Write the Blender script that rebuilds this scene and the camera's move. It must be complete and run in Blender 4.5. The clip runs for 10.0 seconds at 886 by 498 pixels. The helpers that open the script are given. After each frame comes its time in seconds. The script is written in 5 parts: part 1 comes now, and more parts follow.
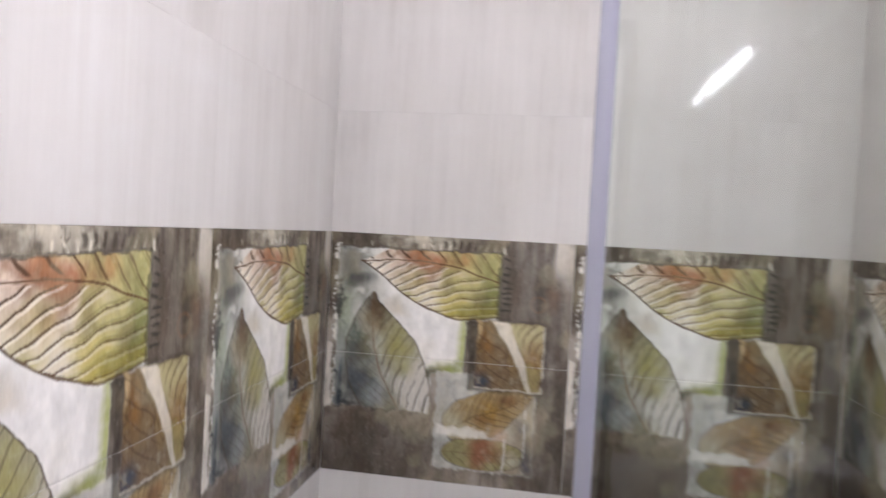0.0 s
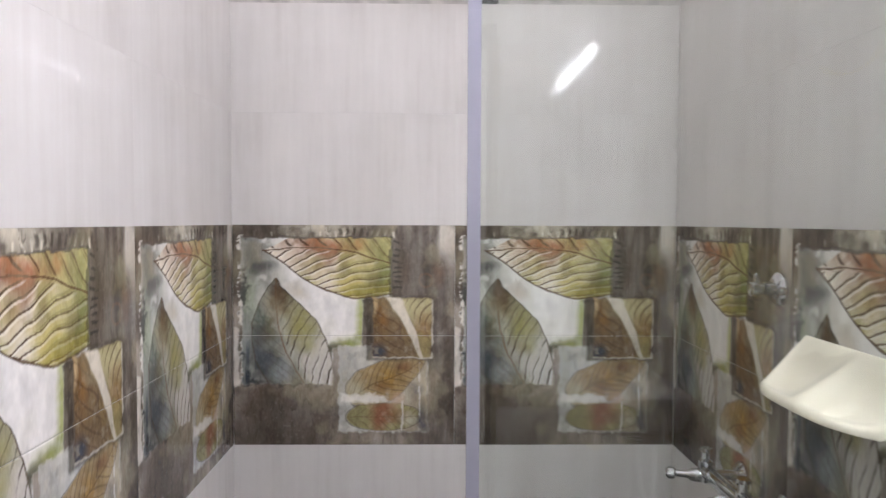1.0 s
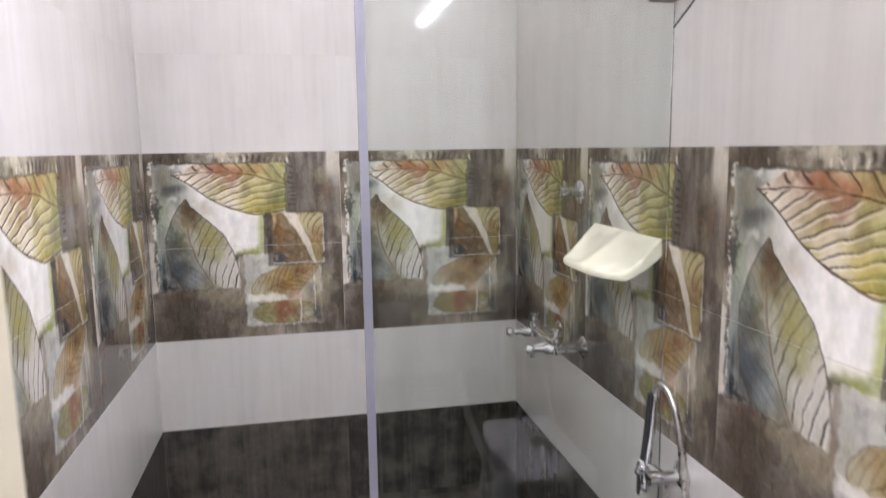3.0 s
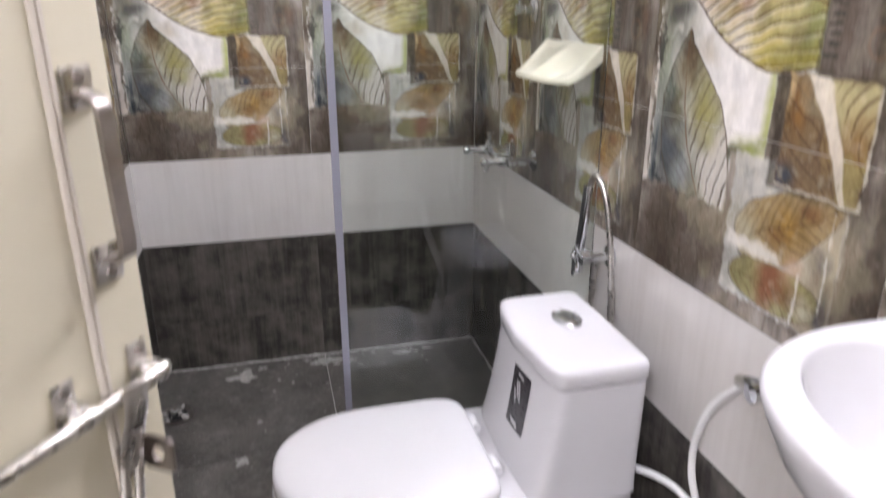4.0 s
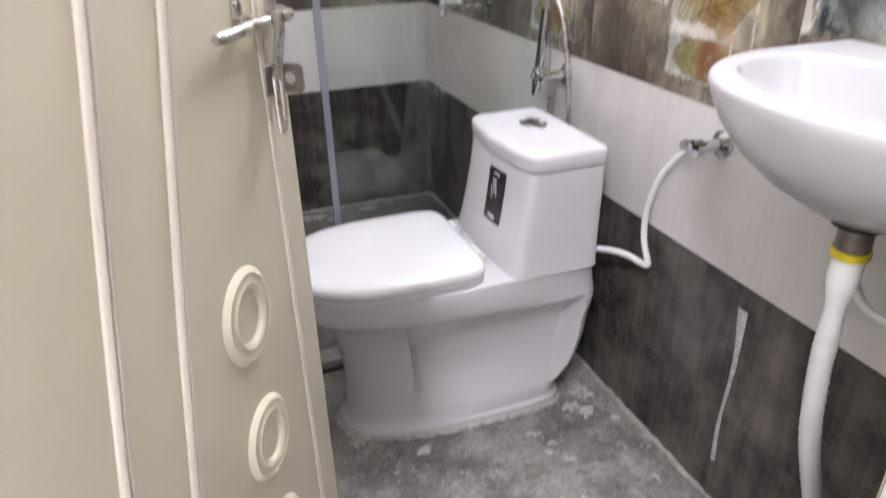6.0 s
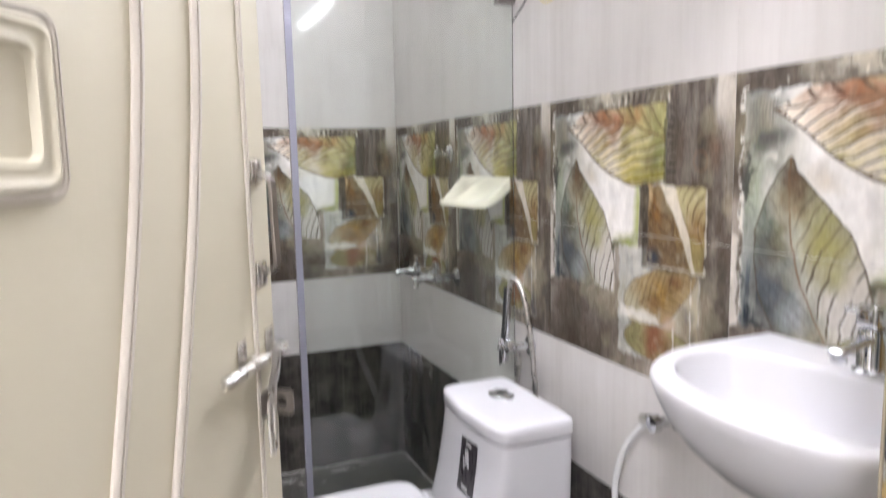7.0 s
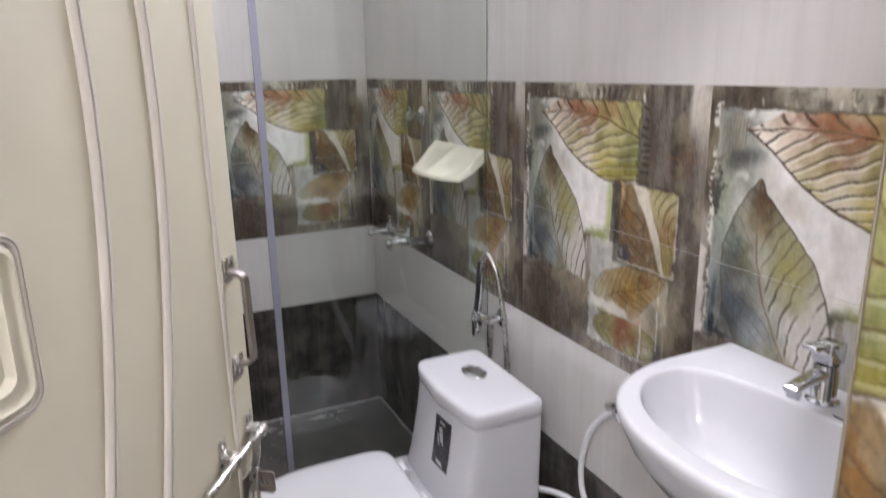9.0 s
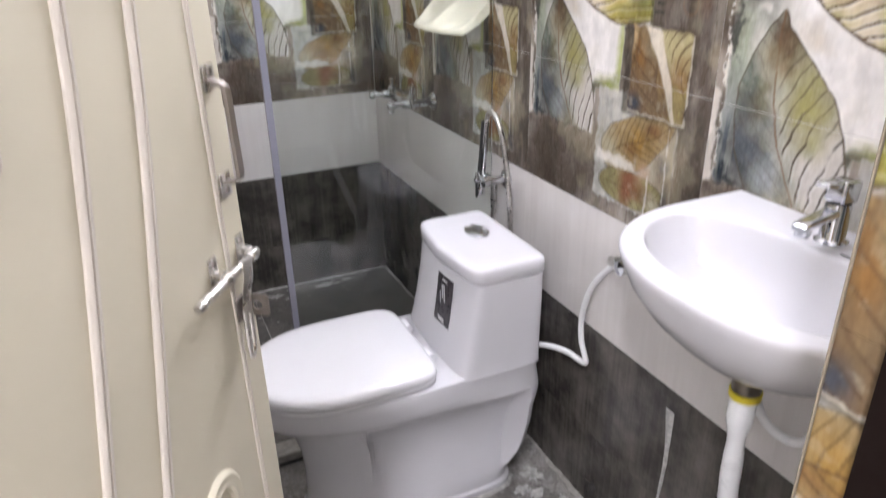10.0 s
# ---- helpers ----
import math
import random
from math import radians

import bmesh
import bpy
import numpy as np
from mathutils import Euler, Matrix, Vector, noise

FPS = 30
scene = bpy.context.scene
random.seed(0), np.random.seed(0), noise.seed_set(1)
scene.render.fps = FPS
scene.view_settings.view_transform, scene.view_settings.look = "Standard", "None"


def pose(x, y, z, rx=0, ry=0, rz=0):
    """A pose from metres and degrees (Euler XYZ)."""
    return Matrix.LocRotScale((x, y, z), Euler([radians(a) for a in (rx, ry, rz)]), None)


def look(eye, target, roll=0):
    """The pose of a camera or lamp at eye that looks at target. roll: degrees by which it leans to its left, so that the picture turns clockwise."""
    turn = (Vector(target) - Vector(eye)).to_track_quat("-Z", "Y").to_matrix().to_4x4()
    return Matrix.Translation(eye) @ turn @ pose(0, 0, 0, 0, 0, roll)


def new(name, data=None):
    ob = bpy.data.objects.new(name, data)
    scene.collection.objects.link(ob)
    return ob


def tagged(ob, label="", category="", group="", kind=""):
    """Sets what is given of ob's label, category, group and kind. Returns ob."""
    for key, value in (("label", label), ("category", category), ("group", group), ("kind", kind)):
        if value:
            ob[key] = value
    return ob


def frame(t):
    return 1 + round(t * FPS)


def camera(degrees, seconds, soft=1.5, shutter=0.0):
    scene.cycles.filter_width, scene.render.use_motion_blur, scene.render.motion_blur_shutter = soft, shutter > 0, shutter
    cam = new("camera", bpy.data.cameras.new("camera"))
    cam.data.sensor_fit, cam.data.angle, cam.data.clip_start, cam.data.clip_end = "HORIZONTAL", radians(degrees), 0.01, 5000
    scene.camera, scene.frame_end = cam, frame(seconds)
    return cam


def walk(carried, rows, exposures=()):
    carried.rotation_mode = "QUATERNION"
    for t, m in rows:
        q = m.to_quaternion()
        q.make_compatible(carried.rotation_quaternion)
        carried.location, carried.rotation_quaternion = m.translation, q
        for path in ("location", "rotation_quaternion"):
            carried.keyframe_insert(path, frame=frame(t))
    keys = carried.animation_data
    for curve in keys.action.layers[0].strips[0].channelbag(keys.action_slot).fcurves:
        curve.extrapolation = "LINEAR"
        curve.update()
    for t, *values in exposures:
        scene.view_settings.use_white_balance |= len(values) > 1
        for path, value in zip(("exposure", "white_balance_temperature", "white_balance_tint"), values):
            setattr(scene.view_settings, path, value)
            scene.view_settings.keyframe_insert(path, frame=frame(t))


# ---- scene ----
cam = camera(65.8, 10.0, soft=1.35, shutter=0.55)
PATH = [
    (0, (0.554, -1.646, 1.517), (0.23, 0.327, 1.462), 3.1),
    (0.5, (0.569, -1.771, 1.509), (0.462, 0.224, 1.424), 2.1),
    (1, (0.54, -1.851, 1.51), (0.57, 0.148, 1.43), 0.2),
    (1.5, (0.515, -1.934, 1.499), (0.723, 0.052, 1.385), -0.6),
    (2, (0.491, -2.07, 1.527), (0.821, -0.107, 1.33), -0.4),
    (2.2, (0.479, -2.109, 1.539), (0.86, -0.156, 1.331), -0.6),
    (3.5, (0.479, -2.365, 1.456), (0.882, -0.456, 1.016), -0.7),
    (4, (0.461, -2.44, 1.396), (0.924, -0.614, 0.726), -0.1),
    (4.5, (0.432, -2.48, 1.321), (0.905, -0.758, 0.422), -0.3),
    (5, (0.414, -2.551, 1.272), (0.816, -0.955, 0.135), -1.7),
    (5.2, (0.396, -2.569, 1.262), (0.812, -1.001, 0.091), -1.6),
    (6.5, (0.26, -2.688, 1.265), (0.987, -0.919, 0.68), -1.5),
    (7, (0.271, -2.709, 1.36), (1.035, -0.878, 1.106), -1.2),
    (7.5, (0.275, -2.703, 1.439), (1.025, -0.85, 1.378), -1.0),
    (8, (0.277, -2.683, 1.482), (1.043, -0.836, 1.509), -0.9),
    (8.5, (0.284, -2.683, 1.508), (1.055, -0.846, 1.329), -1.6),
    (9, (0.285, -2.684, 1.537), (1.095, -0.929, 1.025), -1.1),
    (9.5, (0.286, -2.688, 1.522), (1.066, -0.973, 0.851), -1.3),
    (10, (0.298, -2.677, 1.464), (1.038, -1.014, 0.635), -1.3),
]
EXPOSURES = [(0, 1.04, 6650, 13), (1.0, 1.03, 6600, 12), (2.2, 1.12, 6600, 12), (3.5, 1.32, 6600, 13), (4.5, 1.28, 6650, 14), (5, 1.27, 6700, 16), (6.5, 1.37, 6600, 10), (7, 1.34, 6570, 10), (7.5, 0.78, 6420, 11), (7.8, 0.53, 6330, 11), (8.2, 0.43, 6320, 12), (8.5, 0.50, 6400, 12), (9, 0.84, 6500, 11), (9.5, 1.18, 6500, 12), (10, 1.29, 6500, 12)]
walk(cam, [(t, look(eye, target, roll)) for t, eye, target, roll in PATH], EXPOSURES)

# ---- light ----
world = bpy.data.worlds.new("world")
scene.world = world
world.use_nodes = True
world.node_tree.nodes["Background"].inputs[0].default_value = (0.9, 0.93, 1.0, 1)
world.node_tree.nodes["Background"].inputs[1].default_value = 0.05
TUBE_STRENGTH = 110.0
HALL_STRENGTH = 107.0

# levels of the place
FLOOR, WET, KERB = 0.072, 0.105, 0.112     # dry floor, shower floor, kerb top
TILE_TOP, CEIL = 2.09, 2.75
W, L = 1.2, 2.4                            # inner width and length between the tile faces
TH = 0.03                                  # tile and bedding


# ---- materials ----
def mat(name):
    m = bpy.data.materials.new(name)
    m.use_nodes = True
    return m, m.node_tree, m.node_tree.nodes["Principled BSDF"]


def node(nt, kind, **inputs):
    n = nt.nodes.new(kind)
    for key, value in inputs.items():
        n.inputs[key.replace("_", " ")].default_value = value
    return n


def ramp(nt, fac, stops):
    n = nt.nodes.new("ShaderNodeValToRGB")
    e = n.color_ramp.elements
    while len(e) < len(stops):
        e.new(0.5)
    for k, (pos, c) in enumerate(stops):
        e[k].position, e[k].color = pos, (*c, 1)
    nt.links.new(fac, n.inputs[0])
    return n


def coords(nt, scale, shift=True):
    """Object coordinates, stretched, moved by each object's own random number."""
    tc = nt.nodes.new("ShaderNodeTexCoord")
    mp = nt.nodes.new("ShaderNodeMapping")
    mp.inputs["Scale"].default_value = scale
    if shift:
        info = nt.nodes.new("ShaderNodeObjectInfo")
        mul = nt.nodes.new("ShaderNodeVectorMath")
        mul.operation = "SCALE"
        mul.inputs[0].default_value = (37.0, 19.0, 53.0)
        nt.links.new(info.outputs["Random"], mul.inputs["Scale"])
        nt.links.new(mul.outputs[0], mp.inputs["Location"])
    nt.links.new(tc.outputs["Object"], mp.inputs["Vector"])
    return mp.outputs[0]


def bump(nt, bsdf, height, strength, distance=0.002):
    b = node(nt, "ShaderNodeBump", Strength=strength, Distance=distance)
    nt.links.new(height, b.inputs["Height"])
    nt.links.new(b.outputs[0], bsdf.inputs["Normal"])


def plain(name, color, rough, metal=0.0, grain=0.0, scale=60, var=0.12):
    m, nt, b = mat(name)
    n = node(nt, "ShaderNodeTexNoise", Scale=scale, Detail=6.0)
    nt.links.new(coords(nt, (1, 1, 1)), n.inputs["Vector"])
    r = ramp(nt, n.outputs[0], [(0.25, [c * (1 - var) for c in color]), (0.75, [min(1, c * (1 + var)) for c in color])])
    nt.links.new(r.outputs[0], b.inputs["Base Color"])
    rr = ramp(nt, n.outputs[0], [(0.3, [max(0.02, rough * 0.8)] * 3), (0.7, [min(1, rough * 1.25)] * 3)])
    nt.links.new(rr.outputs[0], b.inputs["Roughness"])
    b.inputs["Metallic"].default_value = metal
    if grain:
        bump(nt, b, n.outputs[0], grain)
    return m


def streaked(name, stops, rough, fine=60.0, broad=9.0, mottle=0.3):
    """Glazed tile with soft streaks that run up and down."""
    m, nt, b = mat(name)
    v = coords(nt, (1, 1, 0.06))
    a = node(nt, "ShaderNodeTexNoise", Scale=broad, Detail=4.0, Roughness=0.55)
    c = node(nt, "ShaderNodeTexNoise", Scale=fine, Detail=6.0, Roughness=0.6)
    d = node(nt, "ShaderNodeTexNoise", Scale=5.0 + 20.0 * (mottle - 0.3), Detail=6.0, Roughness=0.65)
    nt.links.new(v, a.inputs["Vector"])
    nt.links.new(v, c.inputs["Vector"])
    nt.links.new(coords(nt, (1, 1, 1)), d.inputs["Vector"])
    mix = nt.nodes.new("ShaderNodeMix")
    mix.inputs[0].default_value = 0.4
    nt.links.new(a.outputs[0], mix.inputs[2])
    nt.links.new(c.outputs[0], mix.inputs[3])
    mix2 = nt.nodes.new("ShaderNodeMix")
    mix2.inputs[0].default_value = mottle
    nt.links.new(mix.outputs[0], mix2.inputs[2])
    nt.links.new(d.outputs[0], mix2.inputs[3])
    r = ramp(nt, mix2.outputs[0], stops)
    nt.links.new(r.outputs[0], b.inputs["Base Color"])
    rr = ramp(nt, d.outputs[0], [(0.3, [rough * 0.8] * 3), (0.7, [rough * 1.3] * 3)])
    nt.links.new(rr.outputs[0], b.inputs["Roughness"])
    wave = node(nt, "ShaderNodeTexNoise", Scale=3.5, Detail=1.0)
    nt.links.new(coords(nt, (1, 1, 1)), wave.inputs["Vector"])
    bump(nt, b, wave.outputs[0], 0.12, 0.004)
    return m


M_LIGHT = streaked("pale_glazed_tile", [(0.30, (0.60, 0.565, 0.54)), (0.46, (0.69, 0.66, 0.637)), (0.56, (0.73, 0.70, 0.678)), (0.72, (0.79, 0.772, 0.757))], 0.06)
M_DARK = streaked("dark_wood_grain_tile", [(0.30, (0.016, 0.015, 0.013)), (0.44, (0.055, 0.049, 0.043)), (0.54, (0.110, 0.098, 0.086)), (0.72, (0.19, 0.17, 0.15))], 0.13, fine=80.0, broad=14.0, mottle=0.52)
M_GROUT = plain("pale_grout", (0.62, 0.60, 0.57), 0.85, grain=0.2)
M_BAND = plain("mottled_grey_band", (0.50, 0.48, 0.45), 0.9, grain=0.5, scale=30, var=0.3)
M_DARKGROUT = plain("dark_grey_grout", (0.10, 0.092, 0.085), 0.85, grain=0.2)
M_PAINT = plain("white_wall_paint", (0.82, 0.80, 0.77), 0.75, grain=0.15, scale=25, var=0.04)
M_CEMENT = plain("bare_cement", (0.30, 0.285, 0.265), 0.9, grain=0.5, scale=40, var=0.35)
M_BISCUIT = plain("raw_tile_body", (0.28, 0.235, 0.17), 0.8, grain=0.2)
M_CERAMIC = plain("white_sanitary_ceramic", (0.635, 0.628, 0.65), 0.06, scale=4, var=0.015)
M_SEAT = plain("white_plastic_seat", (0.74, 0.735, 0.75), 0.12, scale=4, var=0.015)
M_CHROME = plain("chrome", (0.62, 0.63, 0.65), 0.07, metal=1.0, scale=12, var=0.05)
M_SATIN = plain("satin_chrome", (0.66, 0.66, 0.67), 0.24, metal=1.0, scale=20, var=0.06)
M_STEEL = plain("brushed_steel", (0.56, 0.54, 0.51), 0.28, metal=1.0, scale=70, var=0.2, grain=0.1)
M_DARKSTEEL = plain("worn_steel", (0.30, 0.27, 0.25), 0.38, metal=1.0, scale=50, var=0.3, grain=0.15)
M_CREAM = plain("cream_plastic", (0.88, 0.82, 0.67), 0.25, scale=5, var=0.03)
M_WHITEPIPE = plain("white_pvc", (0.80, 0.80, 0.80), 0.3, scale=15, var=0.06)
M_YELLOW = plain("yellow_plastic", (0.75, 0.62, 0.04), 0.35)
M_YWIRE = plain("yellow_cable", (0.62, 0.50, 0.10), 0.45)
M_BWIRE = plain("black_cable", (0.03, 0.03, 0.035), 0.4)
M_BLACK = plain("plain_black", (0.02, 0.02, 0.02), 0.5)
M_BROWN = plain("dark_brown_frame_paint", (0.010, 0.005, 0.004), 0.75, grain=0.2, scale=30, var=0.3)
M_BROWN.node_tree.nodes["Principled BSDF"].inputs["Specular IOR Level"].default_value = 0.15
M_SPLASH = plain("dried_white_cement", (0.42, 0.41, 0.39), 0.9, grain=0.8, scale=70, var=0.45)
M_KERB = plain("grey_stone_kerb", (0.30, 0.285, 0.255), 0.45, grain=0.3, scale=45, var=0.35)
M_STICKER = plain("dark_sticker", (0.03, 0.025, 0.03), 0.3, scale=120, var=0.5)
M_STICKMARK = plain("sticker_print", (0.55, 0.54, 0.55), 0.35, scale=120, var=0.2)
M_PORT = plain("grey_socket", (0.2, 0.2, 0.22), 0.4)


def door_paint(name, low, high):
    m, nt, b = mat(name)
    v = coords(nt, (1, 1, 0.05), False)
    n = node(nt, "ShaderNodeTexNoise", Scale=160.0, Detail=5.0)
    s = node(nt, "ShaderNodeTexNoise", Scale=3.0, Detail=6.0)
    nt.links.new(v, n.inputs["Vector"])
    nt.links.new(coords(nt, (1, 1, 1), False), s.inputs["Vector"])
    r = ramp(nt, s.outputs[0], [(0.3, low), (0.7, high)])
    nt.links.new(r.outputs[0], b.inputs["Base Color"])
    b.inputs["Roughness"].default_value = 0.5
    bump(nt, b, n.outputs[0], 0.10, 0.001)
    return m


M_DOOR = door_paint("cream_door_paint", (0.605, 0.560, 0.435), (0.675, 0.625, 0.495))
# moulding tint set apart from the leaf, standing in for groove shade
M_MOULD = door_paint("shade_tinted_moulding", (0.58, 0.53, 0.46), (0.70, 0.64, 0.56))


def floor_stone(name, low, high, rough, haze=0.25):
    """Grey slate-look floor tile with cement haze and pale specks of plaster."""
    m, nt, b = mat(name)
    flat = coords(nt, (1, 1, 1), False)
    wob = node(nt, "ShaderNodeTexNoise", Scale=45.0, Detail=3.0)
    nt.links.new(flat, wob.inputs["Vector"])
    warp = nt.nodes.new("ShaderNodeVectorMath")
    warp.operation = "MULTIPLY_ADD"
    warp.inputs[1].default_value = (0.03, 0.03, 0.03)
    nt.links.new(wob.outputs["Color"], warp.inputs[0])
    nt.links.new(flat, warp.inputs[2])
    tc = warp.outputs[0]
    a = node(nt, "ShaderNodeTexNoise", Scale=6.0, Detail=8.0, Roughness=0.65)
    g = node(nt, "ShaderNodeTexNoise", Scale=70.0, Detail=8.0, Roughness=0.95)
    sp = node(nt, "ShaderNodeTexVoronoi", Scale=26.0)
    sp2 = node(nt, "ShaderNodeTexVoronoi", Scale=90.0)
    for n in (a, g, sp, sp2):
        nt.links.new(tc, n.inputs["Vector"])
    mix = nt.nodes.new("ShaderNodeMix")
    mix.inputs[0].default_value = 0.58
    nt.links.new(a.outputs[0], mix.inputs[2])
    nt.links.new(g.outputs[0], mix.inputs[3])
    base = ramp(nt, mix.outputs[0], [(0.42, low), (0.5, [x * 0.55 + y * 0.45 for x, y in zip(low, high)]), (0.58, high)])
    prev = base.outputs[0]
    for v, edge in ((sp, 0.10), (sp2, 0.16)):
        spot = ramp(nt, v.outputs["Distance"], [(edge * 0.6, (1, 1, 1)), (edge, (0, 0, 0))])
        gate = ramp(nt, v.outputs["Color"], [(0.62, (0, 0, 0)), (0.72, (1, 1, 1))])
        mul = nt.nodes.new("ShaderNodeMath")
        mul.operation = "MULTIPLY"
        nt.links.new(spot.outputs[0], mul.inputs[0])
        nt.links.new(gate.outputs[0], mul.inputs[1])
        mx = nt.nodes.new("ShaderNodeMix")
        mx.data_type = "RGBA"
        nt.links.new(mul.outputs[0], mx.inputs[0])
        nt.links.new(prev, mx.inputs[6])
        mx.inputs[7].default_value = (0.42, 0.41, 0.39, 1)
        prev = mx.outputs[2]
    hz = node(nt, "ShaderNodeTexNoise", Scale=14.0, Detail=12.0, Roughness=0.84)
    nt.links.new(flat, hz.inputs["Vector"])
    veil = ramp(nt, hz.outputs[0], [(0.51, (0, 0, 0)), (0.57, (haze * 0.45,) * 3), (0.66, (haze,) * 3)])
    mx = nt.nodes.new("ShaderNodeMix")
    mx.data_type = "RGBA"
    nt.links.new(veil.outputs[0], mx.inputs[0])
    nt.links.new(prev, mx.inputs[6])
    mx.inputs[7].default_value = (0.50, 0.49, 0.47, 1)
    prev = mx.outputs[2]
    nt.links.new(prev, b.inputs["Base Color"])
    rr = ramp(nt, a.outputs[0], [(0.3, [rough] * 3), (0.7, [min(1, rough * 1.7)] * 3)])
    nt.links.new(rr.outputs[0], b.inputs["Roughness"])
    bump(nt, b, g.outputs[0], 0.3, 0.002)
    return m


M_FLOOR = floor_stone("grey_slate_floor", (0.084, 0.078, 0.070), (0.33, 0.31, 0.285), 0.40, 0.6)
M_WET = floor_stone("dark_shower_floor", (0.05, 0.046, 0.041), (0.17, 0.158, 0.142), 0.3)


def printed_tile():
    m, nt, b = mat("printed_leaf_tile")
    at = nt.nodes.new("ShaderNodeVertexColor")
    at.layer_name = "print"
    g = node(nt, "ShaderNodeTexNoise", Scale=220.0, Detail=4.0)
    nt.links.new(coords(nt, (1, 1, 0.35)), g.inputs["Vector"])
    mx = nt.nodes.new("ShaderNodeMix")
    mx.data_type, mx.blend_type = "RGBA", "SOFT_LIGHT"
    mx.inputs[0].default_value = 0.35
    nt.links.new(at.outputs["Color"], mx.inputs[6])
    nt.links.new(g.outputs[0], mx.inputs[7])
    nt.links.new(mx.outputs[2], b.inputs["Base Color"])
    b.inputs["Roughness"].default_value = 0.09
    bw = nt.nodes.new("ShaderNodeRGBToBW")
    nt.links.new(at.outputs["Color"], bw.inputs[0])
    bump(nt, b, bw.outputs[0], 0.25, 0.0015)
    return m


M_PRINT = printed_tile()


def glass_mat():
    m, nt, b = mat("greenish_clear_glass")
    b.inputs["Base Color"].default_value = (0.845, 0.89, 0.862, 1)
    b.inputs["Roughness"].default_value = 0.0
    b.inputs["IOR"].default_value = 1.5
    b.inputs["Transmission Weight"].default_value = 1.0
    return m


def seal_mat():
    m, nt, b = mat("lavender_clear_pvc")
    b.inputs["Base Color"].default_value = (0.50, 0.50, 0.60, 1)
    b.inputs["Roughness"].default_value = 0.22
    b.inputs["Transmission Weight"].default_value = 0.5
    return m


def glow(name, color, strength):
    m, nt, b = mat(name)
    b.inputs["Base Color"].default_value = (0.9, 0.9, 0.9, 1)
    b.inputs["Emission Color"].default_value = (*color, 1)
    b.inputs["Emission Strength"].default_value = strength
    return m


M_GLASS, M_SEAL = glass_mat(), seal_mat()
M_TUBE = glow("led_tube_diffuser", (0.95, 0.97, 1.09), TUBE_STRENGTH)
M_HALLFILL = glow("hall_fill_diffuser", (0.97, 0.97, 1.06), HALL_STRENGTH)


# ---- mesh helpers ----
def mesh_of(bm, material, smooth=40):
    me = bpy.data.meshes.new("mesh")
    bmesh.ops.recalc_face_normals(bm, faces=bm.faces)
    if smooth:
        for f in bm.faces:
            f.smooth = True
        for e in bm.edges:
            e.smooth = len(e.link_faces) == 2 and e.calc_face_angle(0) < radians(smooth)
    bm.to_mesh(me)
    bm.free()
    me.materials.append(material)
    return me


def part(name, bm, material, parent=None, label="", smooth=40):
    ob = new(name, mesh_of(bm, material, smooth))
    ob.parent = parent
    if label:
        ob["label"] = label
    return ob


def thing(name, label, category, group="", kind=""):
    ob = new(name)
    ob.empty_display_size = 0.05
    return tagged(ob, label, category, group, kind)


def add_box(bm, lo, hi, bev=0.0, seg=2, m=None):
    r = bmesh.ops.create_cube(bm, size=1)
    for v in r["verts"]:
        v.co = Vector([lo[k] + (v.co[k] + 0.5) * (hi[k] - lo[k]) for k in range(3)])
    if bev:
        edges = {e for v in r["verts"] for e in v.link_edges}
        out = bmesh.ops.bevel(bm, geom=list(edges), offset=bev, segments=seg, profile=0.5, affect="EDGES")
        verts = {v for f in out["faces"] for v in f.verts} | {v for v in r["verts"] if v.is_valid}
    else:
        verts = set(r["verts"])
    if m is not None:
        bmesh.ops.transform(bm, matrix=m, verts=list(verts))
    return bm


def box(lo, hi, bev=0.0, seg=2, m=None):
    return add_box(bmesh.new(), lo, hi, bev, seg, m)


def rings(bm, loops, close=True, caps=True):
    """Skin a list of point loops of equal length."""
    rows = [[bm.verts.new(p) for p in loop] for loop in loops]
    n = len(rows[0])
    for a, b in zip(rows, rows[1:]):
        for k in range(n if close else n - 1):
            bm.faces.new((a[k], a[(k + 1) % n], b[(k + 1) % n], b[k]))
    if caps:
        bm.faces.new(rows[0][::-1])
        bm.faces.new(rows[-1])
    return bm


def frame_at(d):
    d = Vector(d).normalized()
    up = Vector((0, 0, 1)) if abs(d.z) < 0.95 else Vector((0, 1, 0))
    s = d.cross(up).normalized()
    return s, s.cross(d).normalized()


def lathe(bm, base, axis, profile, n=24):
    """Turned part: profile of (distance along the axis, radius)."""
    base, axis = Vector(base), Vector(axis).normalized()
    s, u = frame_at(axis)
    loops = []
    for h, r in profile:
        r = max(r, 0.0003)
        loops.append([base + axis * h + (s * math.cos(2 * math.pi * k / n) + u * math.sin(2 * math.pi * k / n)) * r for k in range(n)])
    return rings(bm, loops)


def spline(points, steps=10):
    p = [Vector(q) for q in points]
    p = [p[0] * 2 - p[1]] + p + [p[-1] * 2 - p[-2]]
    out = []
    for i in range(1, len(p) - 2):
        for k in range(steps):
            t = k / steps
            out.append(0.5 * (2 * p[i] + (p[i + 1] - p[i - 1]) * t + (2 * p[i - 1] - 5 * p[i] + 4 * p[i + 1] - p[i + 2]) * t * t
                              + (3 * p[i] - p[i - 1] - 3 * p[i + 1] + p[i + 2]) * t ** 3))
    return out + [p[-2]]


